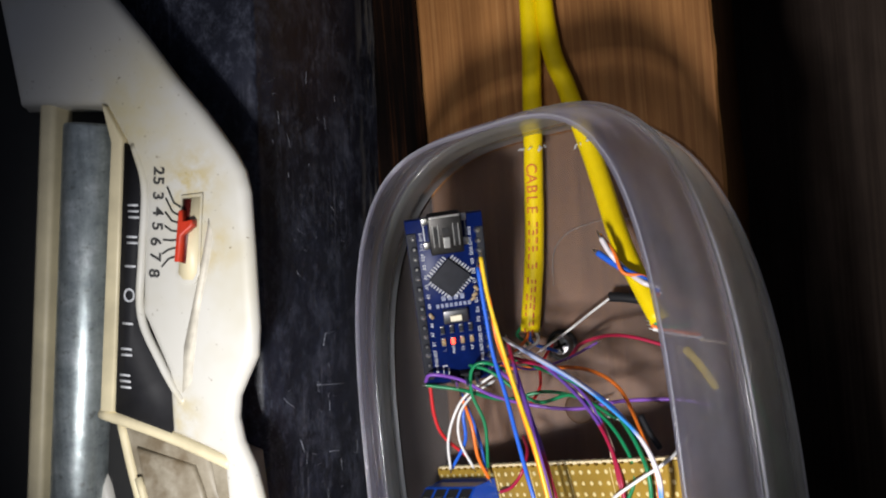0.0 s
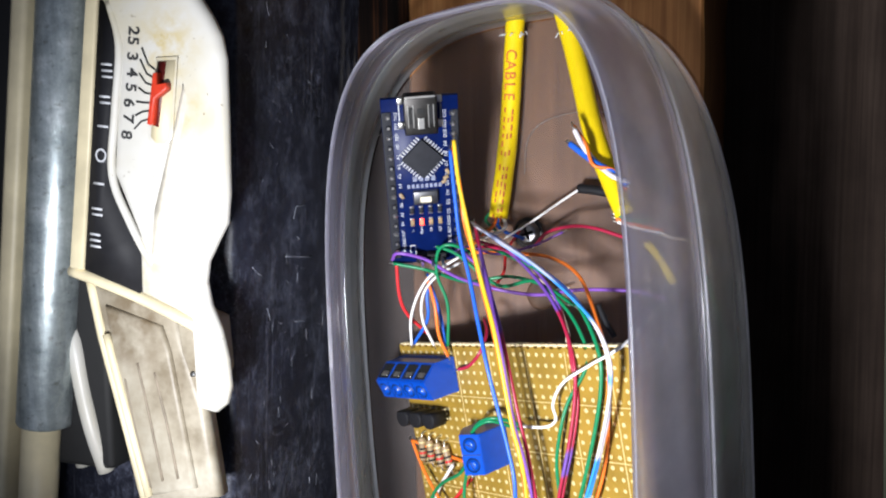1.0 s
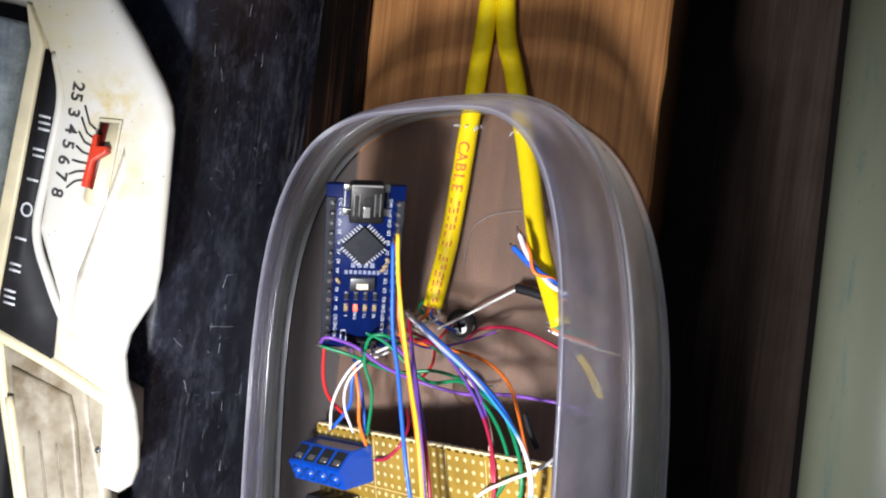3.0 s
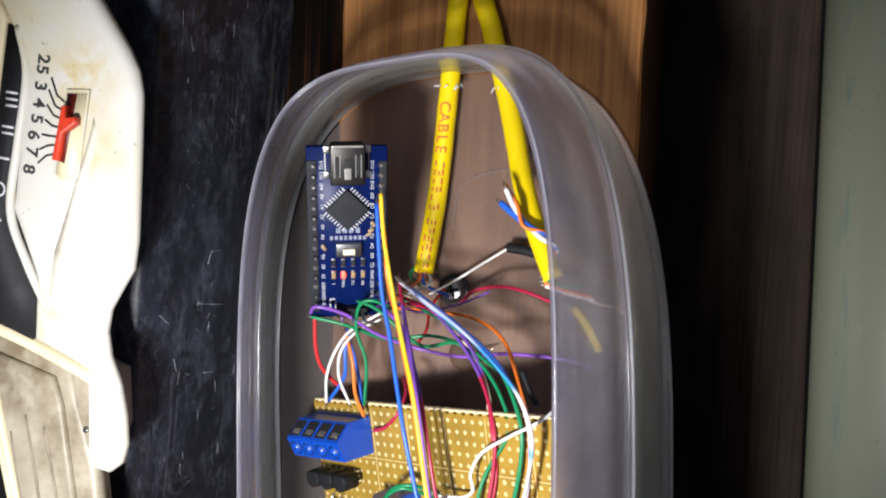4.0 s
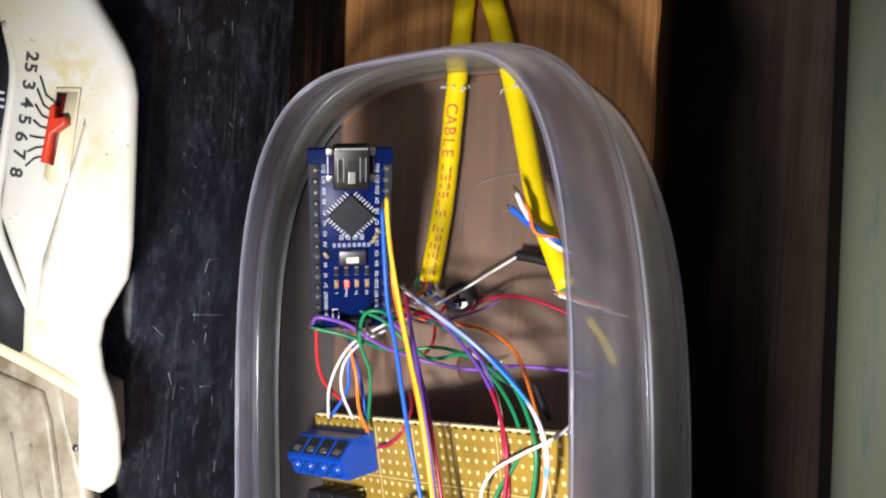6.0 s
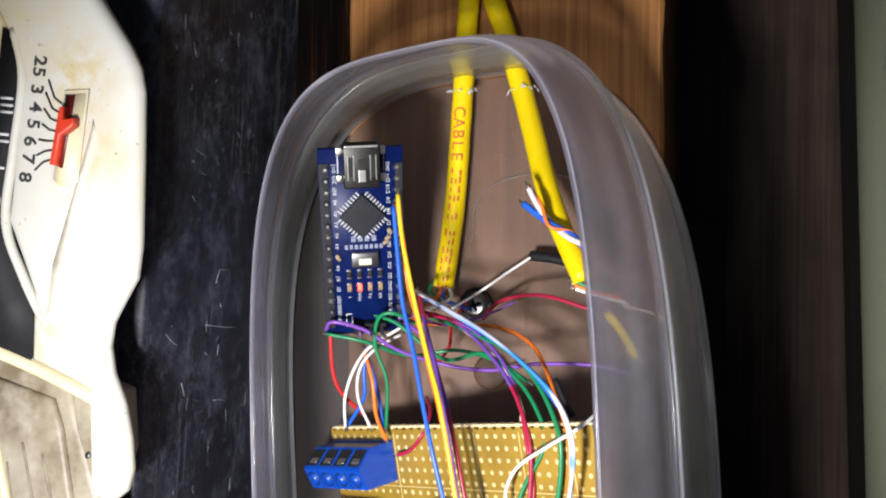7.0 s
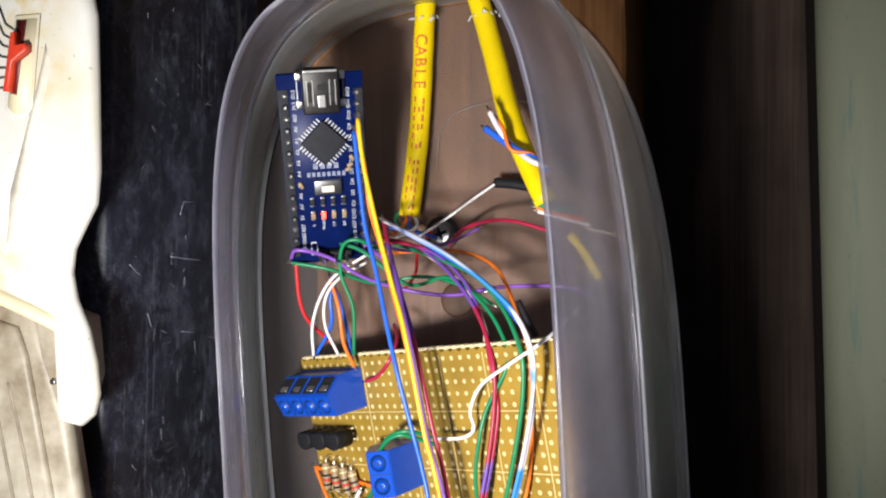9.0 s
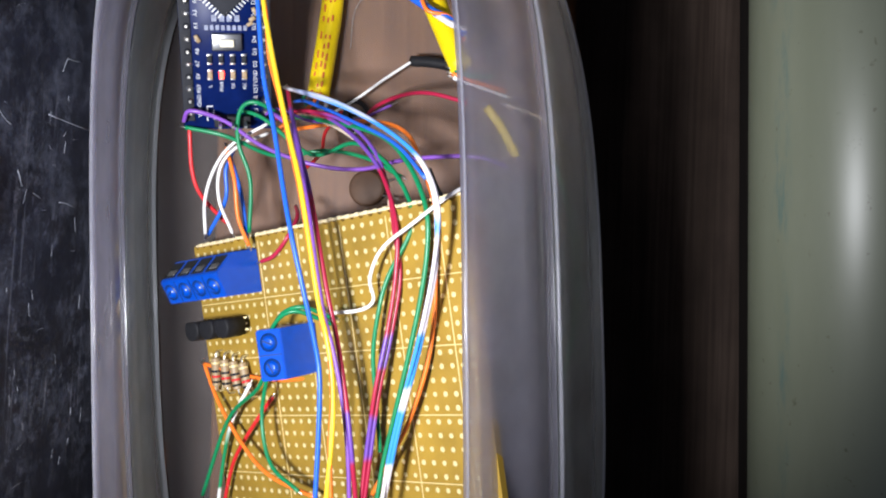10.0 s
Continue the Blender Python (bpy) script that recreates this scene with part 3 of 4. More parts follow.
def skin(profile, thick):
    """A hollow wall from stacked ovals; an inner shell lies thick inside it."""
    bm = bmesh.new()
    shells = []
    for t in (0.0, thick):
        shells.append([[bm.verts.new((x * MM, y * MM, z * MM)) for x, y in oval(a - t, b - t, *rest)] for z, a, b, *rest in profile])
    outer, inner = shells
    count = len(outer[0])
    for rings in (outer, inner):
        for p, q in zip(rings, rings[1:]):
            for j in range(count):
                bm.faces.new((p[j], p[(j + 1) % count], q[(j + 1) % count], q[j]))
    for p, q in ((outer[0], inner[0]), (outer[-1], inner[-1])):
        for j in range(count):
            bm.faces.new((p[j], p[(j + 1) % count], q[(j + 1) % count], q[j]))
    return bm


def bead(p, r):
    """A rounded edge that runs once round an oval."""
    z, a, b, *rest = p
    bm = bmesh.new()
    line = [Vector((x, y, z)) for x, y in oval(a, b, *rest)]
    rings = []
    for k, q in enumerate(line):
        d = (line[(k + 1) % len(line)] - line[k - 1]).normalized()
        side = Vector((d.y, -d.x, 0))
        rings.append([bm.verts.new((q + r * (math.cos(v) * side + math.sin(v) * Vector((0, 0, 1)))) * MM) for v in (math.pi * j / 4 for j in range(8))])
    for k, ring in enumerate(rings):
        last = rings[k - 1]
        for j in range(8):
            bm.faces.new((last[j], last[(j + 1) % 8], ring[(j + 1) % 8], ring[j]))
    return bm


def plastic_box():
    c = thing("plastic_box", "translucent milky plastic food box screwed to the beam", "box", (-0.054, -0.048, 0.0005))
    base = Matrix.Translation((0.054, 0.048, -0.0005))
    step_in, step_out = between(RIM, LIP, 0.52, 0.5), between(RIM, LIP, 0.56, 0.9)
    body = [RIM, between(RIM, LIP, 0.12, 0.5), between(RIM, LIP, 0.3, 0.8), step_in, step_out, between(RIM, LIP, 0.8, 0.5), between(RIM, LIP, 0.97)]
    put(part("wall", skin(body, 0.8), "box", c, "milky tapering side wall with a step halfway"), base)
    skirt = [between(LIP, FOOT, 0.04, -0.4), between(LIP, FOOT, 0.3), between(LIP, FOOT, 0.6, 0.3), FOOT]
    put(part("skirt", skin(skirt, 0.7), "box_skirt", c, "clearer skirt below the lip"), base)
    put(part("rim", bead(RIM, 0.26), "box_edge", c, "bright cut rim"), base)
    put(part("lip", bead(between(RIM, LIP, 1.0, 0.3), 0.42), "box_edge", c, "bright moulded lip"), base)
    z, a, b, *rest = FOOT
    put(part("foot_edge", bead((z, a, b, *rest), 0.35), "box_edge", c, "thin bright foot edge"), base)
    put(part("floor_panel", slab(oval(a - 1.1, b - 1.1, *rest), 0.5, 1.5), "box_floor", c, "clear glossy plastic floor"), base)
    mark = [(-57.4, 4, 1.55), (-56.6, 12.6, 1.55), (-53, 17.2, 1.55), (-47.3, 19.4, 1.55), (-40.3, 20.3, 1.55), (-33, 19, 1.55), (-27, 14, 1.55)]
    put(part("moulded_mark", sweep(glide(mark, 8), 0.11, 6), "box_skirt", c, "faint moulded arc in the floor"), base)
    rnd = random.Random(4)
    for x, z in ((-58.6, 4.6), (-43.6, 5.4)):
        for k in range(9):
            u = rnd.uniform(-0.2, 3.3)
            p = Vector((x + 3.0 * math.cos(u), 40.4, z + 3.0 * math.sin(u)))
            q = p + Vector((rnd.uniform(-1.6, 1.6), rnd.uniform(-1.6, 0.8), rnd.uniform(-0.4, 1.2)))
            put(part("plastic_burr", sweep([p, (p + q) / 2 + Vector((0, 0.3, 0.3)), q], 0.16, 5), "print_white", c, "curled white burr at the cable hole"), base)
    return c


plastic_box()


def screw():
    c = thing("screw", "dark steel screw with a washer in the box floor", "screw", (-0.0562, -0.0118, 0.0015))
    part("washer", rod(4.2, 0.8, (0, 0, 0.4), 28, bevel=0.2), "socket_steel", c)
    part("screw_head", rod(3.4, 1.6, (0, 0, 1.6), 24, r2=2.4, bevel=0.3), "steel", c)
    for a in (20, 110):
        part("drive_slot", block(3.4, 0.7, 0.4, (0, 0, 2.35), turn=pose(0, 0, 0, 0, 0, a)), "matt_black", c)
    return c


screw()


# ---- the yellow cables ----
def data_cable(pts, label, letters):
    c = thing("cable", label, "cable", [v * MM for v in pts[len(pts) // 2]], "yellow cables")
    base = Matrix.Translation([-v * MM for v in pts[len(pts) // 2]])
    line = glide(pts, 10)
    put(part("jacket", sweep(line, 2.55, 18, 0.96, 0.06), "cable", c), base)
    # faded red print along the upper side
    at, spots = 0.0, []
    for a, b in zip(line, line[1:]):
        spots.append((at, a, b))
        at += (b - a).length

    def spot(s):
        s0, a, b = [w for w in spots if w[0] <= s][-1]
        d = (b - a).normalized()
        q = a + d * (s - s0)
        return at_mm(q.x, q.y, q.z + 2.43, 0, 0, math.degrees(math.atan2(d.y, d.x)))

    if letters:
        for k, ch in enumerate("CABLE"):
            lettering(ch, 4.0, "cable_print", c, base @ spot(155.0 + 2.7 * k) @ at_mm(0, 0, 0.02), "print_letter", 0.04)
        rnd = random.Random(9)
        for first, count in ((169.5, 6), (184.5, 7)):
            for k in range(count):
                for dy in (-0.75, 0.35, 1.3):
                    if rnd.random() < 0.85:
                        put(part("print_bar", block(rnd.uniform(0.9, 1.7), 0.42, 0.12), "cable_print", c, "", False), base @ spot(first + 2.2 * k) @ at_mm(rnd.uniform(-0.3, 0.3), dy, 0))
    return c


data_cable([(-60, 190, 3.2), (-57.5, 120, 3), (-57.8, 72, 3), (-58.6, 56, 3.2), (-59.2, 39, 4.6), (-60.8, 14, 5), (-63.4, -7.4, 6)], "yellow printed data cable entering the box through a cut hole", True)
data_cable([(-54, 190, 3.2), (-54.2, 120, 3), (-53.2, 72, 3), (-49, 55, 3.4), (-44.4, 40.5, 5.4), (-41, 30, 9), (-35, 12, 17), (-26.8, -4.9, 23.5)], "plain yellow data cable with a stripped end", False)


# ---- the small blue controller board ----
def frame_of(o, ex, ey):
    x = Vector(ex).normalized()
    y = Vector(ey)
    y = (y - y.dot(x) * x).normalized()
    z = x.cross(y)
    m = Matrix((x, y, z)).transposed().to_4x4()
    m.translation = Vector(o) * MM
    return m


def controller_board():
    c = thing("controller_board", "blue microcontroller board with a lit red light, propped at a slant", "circuit board")
    c.matrix_world = frame_of((-74.4, 3.2, 32.4), (16.9, 1.2, -7.7), (2.6, 39.6, 15.6))

    def add(name, bm, mat, label="", smooth=True, under=None):
        return part(name, bm, mat, under or c, label, smooth)

    add("board", block(18.2, 43.4, 1.6, (0, 0, 0), 0.15, 1), "pcb_blue", "blue printed circuit board")
    usb = add("usb_socket", block(7.7, 9.2, 3.9, (0, 18.4, 2.75), 0.35), "socket_steel", "metal socket for the lead")
    add("socket_mouth", block(6.4, 0.3, 2.6, (0, 23.05, 2.75)), "matt_black", "", False, usb)
    for x in (-2.4, 2.4):
        add("socket_slit", block(1.1, 4.2, 0.14, (x, 18.6, 4.72)), "matt_black", "", False, usb)
    for x in (-2.95, -1.75, 1.75, 2.95):
        add("socket_seam", block(0.16, 5.4, 0.12, (x, 18.4, 4.74)), "solder", "", False, usb)
    add("socket_lip", block(7.0, 0.5, 0.5, (0, 22.95, 4.5), 0.15), "solder", "bright folded lip", False, usb)
    add("socket_spring", block(1.5, 2.6, 0.2, (0, 16.6, 4.75), 0.08), "solder", "", False, usb)
    add("socket_spring", block(1.5, 1.2, 0.2, (0, 19.6, 4.75), 0.08), "matt_black", "", False, usb)
    for x, y in ((-4.6, 21.2), (4.6, 21.2), (-4.6, 15.2), (4.6, 15.2)):
        add("solder_lug", block(1.4, 1.8, 0.7, (x, y, 1.1), 0.3), "solder")
    chip = add("chip", block(7.1, 7.1, 1.1, (0, 6.6, 1.55), 0.18, 2, pose(0, 0, 0, 0, 0, 45)), "chip", "grey-black square chip set at an angle")
    pin_mesh = None
    for side in range(4):
        for k in range(8):
            m = pose(0, 6.6 * MM, 0.95 * MM, 0, 0, 45 + 90 * side) @ at_mm((k - 3.5) * 0.8, 4.15, 0)
            if pin_mesh is None:
                ob = add("chip_pin", block(0.28, 1.05, 0.28), "pin", "", False)
                pin_mesh = ob.data
            else:
                ob = new("chip_pin", pin_mesh)
                ob.parent = c
            ob.matrix_local = m
    button = add("reset_button", block(6.0, 3.5, 1.5, (0.2, -3.4, 1.5), 0.25), "steel", "metal reset button")
    add("button_cap", block(2.8, 1.5, 0.8, (0.2, -3.5, 2.6), 0.2), "cream_part", "cream button cap", True, button)
    for k, x in enumerate((-3.4, -1.1, 1.2, 3.5)):
        for y, mat in ((-7.0, "chip"), (-10.2, "led_on" if k == 1 else "resistor")):
            b = add("small_component", block(0.95, 1.5, 0.7, (x, y, 1.15), 0.12), mat, "glowing red light" if mat == "led_on" else "")
            for dy in (-0.85, 0.85):
                add("solder_end", block(1.0, 0.45, 0.5, (x, y + dy, 1.05), 0.1), "solder", "", True, b)
    for x, y, w, h in ((5.4, 1.2, 1.4, 0.8), (5.9, 2.8, 0.8, 1.4), (4.9, 0.2, 1.3, 0.7), (-5.6, -2.9, 0.8, 1.6)):
        add("small_component", block(w, h, 0.6, (x, y, 1.1), 0.1, 1, pose(0, 0, 0, 0, 0, 30)), "resistor")
    # white print: two lines of wording as bars, pin marks as small bars
    for count, y, w, h, gap in ((4, 1.2, 1.0, 1.3, 1.5), (8, -0.7, 0.7, 1.0, 1.1)):
        for k in range(count):
            add("print_bar", block(w, h, 0.06, ((k - (count - 1) / 2) * gap + 0.1, y, 0.83)), "print_dim", "", False)
    right_marks = ["D12", "D11", "D10", "D9", "D8", "D7", "D6", "D5", "D4", "D3", "D2", "GND", "RST", "RX0", "TX1"]
    left_marks = ["D13", "3V3", "REF", "A0", "A1", "A2", "A3", "A4", "A5", "A6", "A7", "5V", "RST", "GND", "VIN"]
    for x, marks in ((-5.75, left_marks), (5.75, right_marks)):
        for k, word in enumerate(marks):
            lettering(word, 1.15, "print_white", c, at_mm(x, 17.4 - 2.54 * k, 0.83, 0, 0, 90), "pin_mark", 0.02)
    for x, word in ((-3.4, "L"), (-1.1, "PWR"), (1.2, "TX"), (3.5, "RX")):
        lettering(word, 1.0, "print_white", c, at_mm(x, -12.6, 0.83, 0, 0, 90), "pin_mark", 0.02)
    for x in (-4.9, 4.9):
        add("print_line", block(0.22, 4.2, 0.06, (x, 18.3, 0.83)), "print_white", "", False)
    for x, y, w, h in ((-4.3, -18.3, 0.25, 3.2), (-3.7, -16.8, 1.2, 0.25), (-3.0, -18.6, 0.25, 2.2)):
        add("print_line", block(w, h, 0.06, (x, y, 0.83)), "print_white", "", False)
    # pin rows: plastic strip below, solder cone and pin tip above
    for x in (-7.62, 7.62):
        add("pin_strip", block(2.3, 38.0, 2.4, (x, -0.4, -2.1), 0.2), "black", "black pin strip under the board")
        for k in range(15):
            y = 17.4 - 2.54 * k
            p = add("header_pin", block(0.62, 0.62, 11.0, (x, y, -3.6), 0.1, 1), "solder", "", False)
            add("solder_joint", rod(0.95, 1.0, (x, y, 1.2), 10, r2=0.4), "solder" if k % 2 == 0 or x > 0 else "chip", "", True, p)
    add("pin_strip", block(2.2, 38.4, 0.5, (-7.95, -0.6, 0.95), 0.1), "chip", "dark strip along the pin row")
    add("pin_strip", block(1.7, 38.0, 0.4, (8.1, -0.8, 0.95), 0.1), "chip", "dark strip along the pin row")
    for k in range(3):
        p = add("header_pin", block(0.62, 0.62, 8.5, (-1.8 + 2.54 * k, -19.6, 3.2), 0.1, 1), "solder", "", False)
        add("pin_collar", block(2.3, 2.3, 2.4, (-1.8 + 2.54 * k, -19.6, 2.0), 0.2), "black", "", True, p)
    return c


controller_board()


# ---- the perforated board with its parts ----
PERF = frame_of((-91.0, -43.0, 10.2), (0.8625, 0.144, 0.475), (-0.16, 0.95, 0.0))


def perf_board():
    c = thing("perforated_board", "tan perforated circuit board with tinned holes, leaning on the box wall", "circuit board")
    c.matrix_world = PERF
    # broken upper edge, snapped along a row of holes
    edge = [(0, 0.2)]
    for k in range(31):
        x = 1.27 + 2.54 * k
        d = 0.5 + 0.35 * noise.noise((k * 1.7, 0, 0))
        edge += [(x - 0.85, 0.15 + 0.25 * noise.noise((k, 2, 0))), (x - 0.35, -d), (x + 0.35, -d), (x + 0.85, 0.1)]
    edge += [(79.6, 0), (79.6, -78), (0, -78)]
    part("board", slab(edge, -1.6, 0, 0), "perf", c, "tan phenolic board", False)
    part("cut_edge", block(79.0, 0.5, 1.3, (39.8, 0.35, -0.85), 0.1, 1), "perf_edge", c, "pale broken edge", False)
    tooth = None
    for k in range(30):
        m = at_mm(2.54 + 2.54 * k, 0.35 + 0.15 * noise.noise((k * 0.9, 5, 0)), -0.7, 0, 0, 14 * noise.noise((k * 2.3, 1, 0)))
        if tooth is None:
            tooth = part("edge_tooth", block(1.25, 0.8, 1.75, (0, 0, 0), 0.15, 1), "perf_edge", c, "pale broken tooth", False)
            ob = tooth
        else:
            ob = new("edge_tooth", tooth.data)
            ob.parent = c
        ob.matrix_local = m
    pads = bmesh.new()
    for i in range(31):
        for j in range(30):
            x, y = 1.27 + 2.54 * i, -1.9 - 2.54 * j
            w = 0.53 + 0.1 * noise.noise((i * 3.1, j * 2.3, 0))
            top = [pads.verts.new(((x + w * math.cos(a)) * MM, (y + w * math.sin(a)) * MM, 0.05 * MM)) for a in (q * math.pi / 5 for q in range(10))]
            pads.faces.new(top)
    p = part("pad_field", pads, "gold_pad", c, "rows of small tinned pads", False)
    p["kind"] = "stuff"
    for i in (9, 14, 19, 24, 29):
        part("grid_line", block(0.2, 76, 0.08, (2.54 * i, -39, 0.04)), "gold_pad", c, "", False)
    for j in (5, 10, 15, 20, 25):
        part("grid_line", block(78.6, 0.2, 0.08, (39.6, -0.65 - 2.54 * j, 0.06)), "gold_pad", c, "", False)
    return c


perf_board()


def terminal_block(ways, m, label):
    """A screw terminal block: its row runs along x, wires enter from +y, the screws look up z."""
    c = thing("terminal_block", label, "terminal block", group="blue terminal blocks")
    c.matrix_world = PERF @ m
    w = 5.08 * ways
    bm = bmesh.new()
    prof = [(-4.6, 0), (4.9, 0), (4.9, 1.6), (4.5, 1.7), (4.5, 6.8), (0.4, 11.4), (-4.6, 9.4)]
    n = len(prof)
    ends = [[bm.verts.new((x * MM, y * MM, z * MM)) for y, z in prof] for x in (-w / 2, w / 2)]
    for j in range(n):
        bm.faces.new((ends[0][j], ends[0][(j + 1) % n], ends[1][(j + 1) % n], ends[1][j]))
    bm.faces.new(ends[0]), bm.faces.new(ends[1])
    bmesh.ops.bevel(bm, geom=bm.edges[:], offset=0.18 * MM, segments=2, affect="EDGES")
    part("housing", bm, "terminal", c, "", False)
    for k in range(ways):
        x = (k - (ways - 1) / 2) * 5.08
        s = put(part("screw_well", rod(1.9, 0.3, (0, 0, 0), 22), "terminal_dark", c, "dark round screw well"), at_mm(x, -2.1, 10.45, 21.8))
        part("terminal_screw", rod(1.65, 0.9, (0, 0, 0.3), 20, r2=1.0, bevel=0.2), "terminal", s)
        part("screw_slot", block(2.2, 0.35, 0.1, (0, 0, 0.78), turn=pose(0, 0, 0, 0, 0, 25 + 40 * k)), "terminal_dark", s, "", False)
        mouth = put(part("wire_mouth", block(3.9, 4.4, 0.3), "matt_black", c, "dark wire opening", False), at_mm(x, 2.55, 9.05, -48.3))
        part("clamp", block(2.5, 1.5, 0.5, (0.2, -0.9, 0.05), 0.15, 1), "solder", mouth, "bright metal clamp", False)
        if k < ways - 1:
            put(part("groove", block(0.25, 4.9, 0.2), "terminal_dark", c, "", False), at_mm(x + 2.54, -2.1, 10.42, 21.8))
    return c


terminal_block(4, at_mm(12.2, -7.4, 0.05), "four-way blue screw terminal block on the tan board")
terminal_block(2, at_mm(33.0, -24.6, 0.05, 0, 0, 90), "two-way blue screw terminal block on the tan board")


def transistor(m):
    c = thing("transistor", "small black half-round transistor on the tan board", "transistor", group="transistors")
    c.matrix_world = PERF @ m
    prof = [(2.45 * math.cos(a), 2.45 * math.sin(a)) for a in (-0.25 * math.pi + k * 1.5 * math.pi / 12 for k in range(13))]
    part("case", slab(prof, 2.4, 7.2, 0.35, 2), "black", c)
    for k in range(3):
        part("leg", block(0.45, 0.45, 3.4, (0, -1.27 + 1.27 * k, 1.2)), "solder", c, "", False)
    return c


for k in range(3):
    transistor(at_mm(5.0 + 5.4 * k, -18.4, 0.05, 0, 0, 180))


def resistor(m):
    c = thing("resistor", "small tan striped resistor standing on the board", "resistor", group="resistors")
    c.matrix_world = PERF @ m
    bm = sweep([Vector((0, y, 2.0)) for y in (-3.1, -2.9, -2.0, -1.5, 1.5, 2.0, 2.9, 3.1)], 1.0, 12)
    part("case", bm, "resistor", c)
    for y, mat in ((-2.2, "matt_black"), (-1.0, "red"), (0.2, "chip"), (2.0, "gold_pad")):
        part("band", sweep([Vector((0, y - 0.25, 2.0)), Vector((0, y + 0.25, 2.0))], 1.08, 12), mat, c)
    part("lead", sweep(glide([(0, -4.6, -0.2), (0, -4.4, 1.6), (0, -3, 2.0)], 4), 0.28, 6), "solder", c)
    part("lead", sweep(glide([(0, 4.6, -0.2), (0, 4.4, 1.6), (0, 3, 2.0)], 4), 0.28, 6), "solder", c)
    return c


for k in range(4):
    resistor(at_mm(5.0 + 3.4 * k, -28.4 - 0.5 * k, 0.05, 0, 0, 6 * k - 8))


# ---- loose wires ----
WIRE_WORDS = {"yellow": "thin yellow", "orange": "thin orange", "blue": "thin blue", "lightblue": "thin light blue", "crimson": "thin crimson", "purple": "thin violet", "white": "thin white",
              "green": "thin green", "red": "thin red", "tan": "thin tan"}


def wire(color, r, *pts):
    """One insulated wire through the points, in millimetres, with bare ends."""
    mid = pts[len(pts) // 2]
    c = thing("wire", WIRE_WORDS[color] + " insulated wire bent loosely inside the plastic box", "wire", [v * MM for v in mid], "loose wires")
    base = Matrix.Translation([-v * MM for v in mid])
    line = glide(pts, 8)
    skin_of = {"white": "whitegreen" if r < 0.55 else "white", "crimson": "crimsonviolet", "lightblue": "whiteblue"}.get(color, color)
    r = r * 0.88
    put(part("insulation", sweep(line, r, 9), skin_of, c), base)
    for a, b in ((line[0], line[1]), (line[-1], line[-2])):
        put(part("bare_end", sweep([a + (a - b).normalized() * 1.2, b], r * 0.45, 6), "solder", c), base)
    return c


wire("yellow", .55, (-63.1, 13.1, 42), (-62.2, 4.8, 42), (-60.6, -3.4, 42), (-58.7, -11.6, 42), (-56, -20.7, 43), (-52.4, -30.5, 46), (-48.4, -50.1, 47), (-46.2, -57.1, 48), (-44.9, -64.3, 48), (-44.5, -73.6, 48), (-45.3, -85.3, 48), (-46.2, -98.2, 48))  # yellow wire
wire("orange", .5, (-63.6, 11.4, 41), (-61.6, 1.9, 42), (-61.1, -5.8, 41), (-58.4, -13.9, 42), (-55.7, -23, 43), (-52.2, -32.8, 46), (-47.8, -53.2, 47), (-45.6, -60.1, 48), (-44.7, -68.4, 48), (-45, -76.8, 48), (-44.6, -85.8, 48), (-44.2, -95.7, 48))  # orange wire
wire("blue", .55, (-64.7, 10.8, 40), (-63.7, 0.1, 40), (-62.6, -9.4, 40), (-60, -18.7, 41), (-57.3, -28.9, 43), (-54.5, -38.8, 45), (-51.5, -50.5, 45), (-49.3, -57.6, 46), (-47.6, -64.7, 47), (-47.5, -75.2, 47), (-47.8, -85.9, 47), (-48.1, -97.7, 47))  # blue wire
wire("crimson", .55, (-65.5, -7.7, 20), (-60.3, -16, 30), (-55.6, -23.6, 38), (-51.8, -32.3, 42), (-47.7, -48.9, 44), (-45.3, -58.8, 44), (-43.4, -69.3, 44), (-42.1, -78.9, 44), (-41.5, -86.7, 43), (-40.8, -95.3, 41.9))  # crimson wire
wire("purple", .5, (-70.3, -13, 20), (-64.2, -14.9, 30), (-59.9, -18.3, 32), (-56.7, -25.1, 36), (-53.3, -32.7, 40), (-49.2, -51.9, 42), (-46.8, -60.4, 42), (-44.7, -69.9, 42), (-43.4, -79.6, 42), (-42.9, -87.7, 42), (-42.4, -96.6, 42))  # violet wire
wire("lightblue", .45, (-64.8, -8.3, 22), (-52.8, -11.9, 34), (-42.3, -16.4, 42), (-32.7, -22, 50), (-27.2, -27.1, 54), (-24.6, -34.1, 55), (-25.4, -42.5, 53), (-27.2, -51.6, 51), (-29.7, -61.1, 49), (-32.5, -70.9, 47), (-34.5, -79.7, 46), (-35.3, -85.6, 46), (-36.2, -92.1, 46))  # white wire
wire("lightblue", .5, (-66.1, -7.7, 20), (-53.7, -12, 33), (-43.1, -16.2, 41), (-33.4, -21.6, 49), (-27.9, -26.6, 53), (-25.3, -33.3, 54), (-25.4, -43.6, 52), (-27.2, -52.8, 50), (-29.6, -62.3, 48), (-32.1, -71.9, 47), (-34, -80.7, 46), (-35.1, -85.9, 45), (-36.3, -91.6, 43.9))  # blue-white wire
wire("green", .55, (-66.3, -13.3, 15), (-52.4, -16.1, 26), (-40, -19.8, 36), (-33, -25.8, 42), (-28.7, -33.8, 46), (-28.3, -41.4, 46), (-29.6, -50.6, 45), (-31.8, -61.2, 44), (-34.1, -71.1, 43), (-36.5, -81.2, 42), (-37.4, -87.2, 42), (-38.4, -93.8, 42))  # green wire
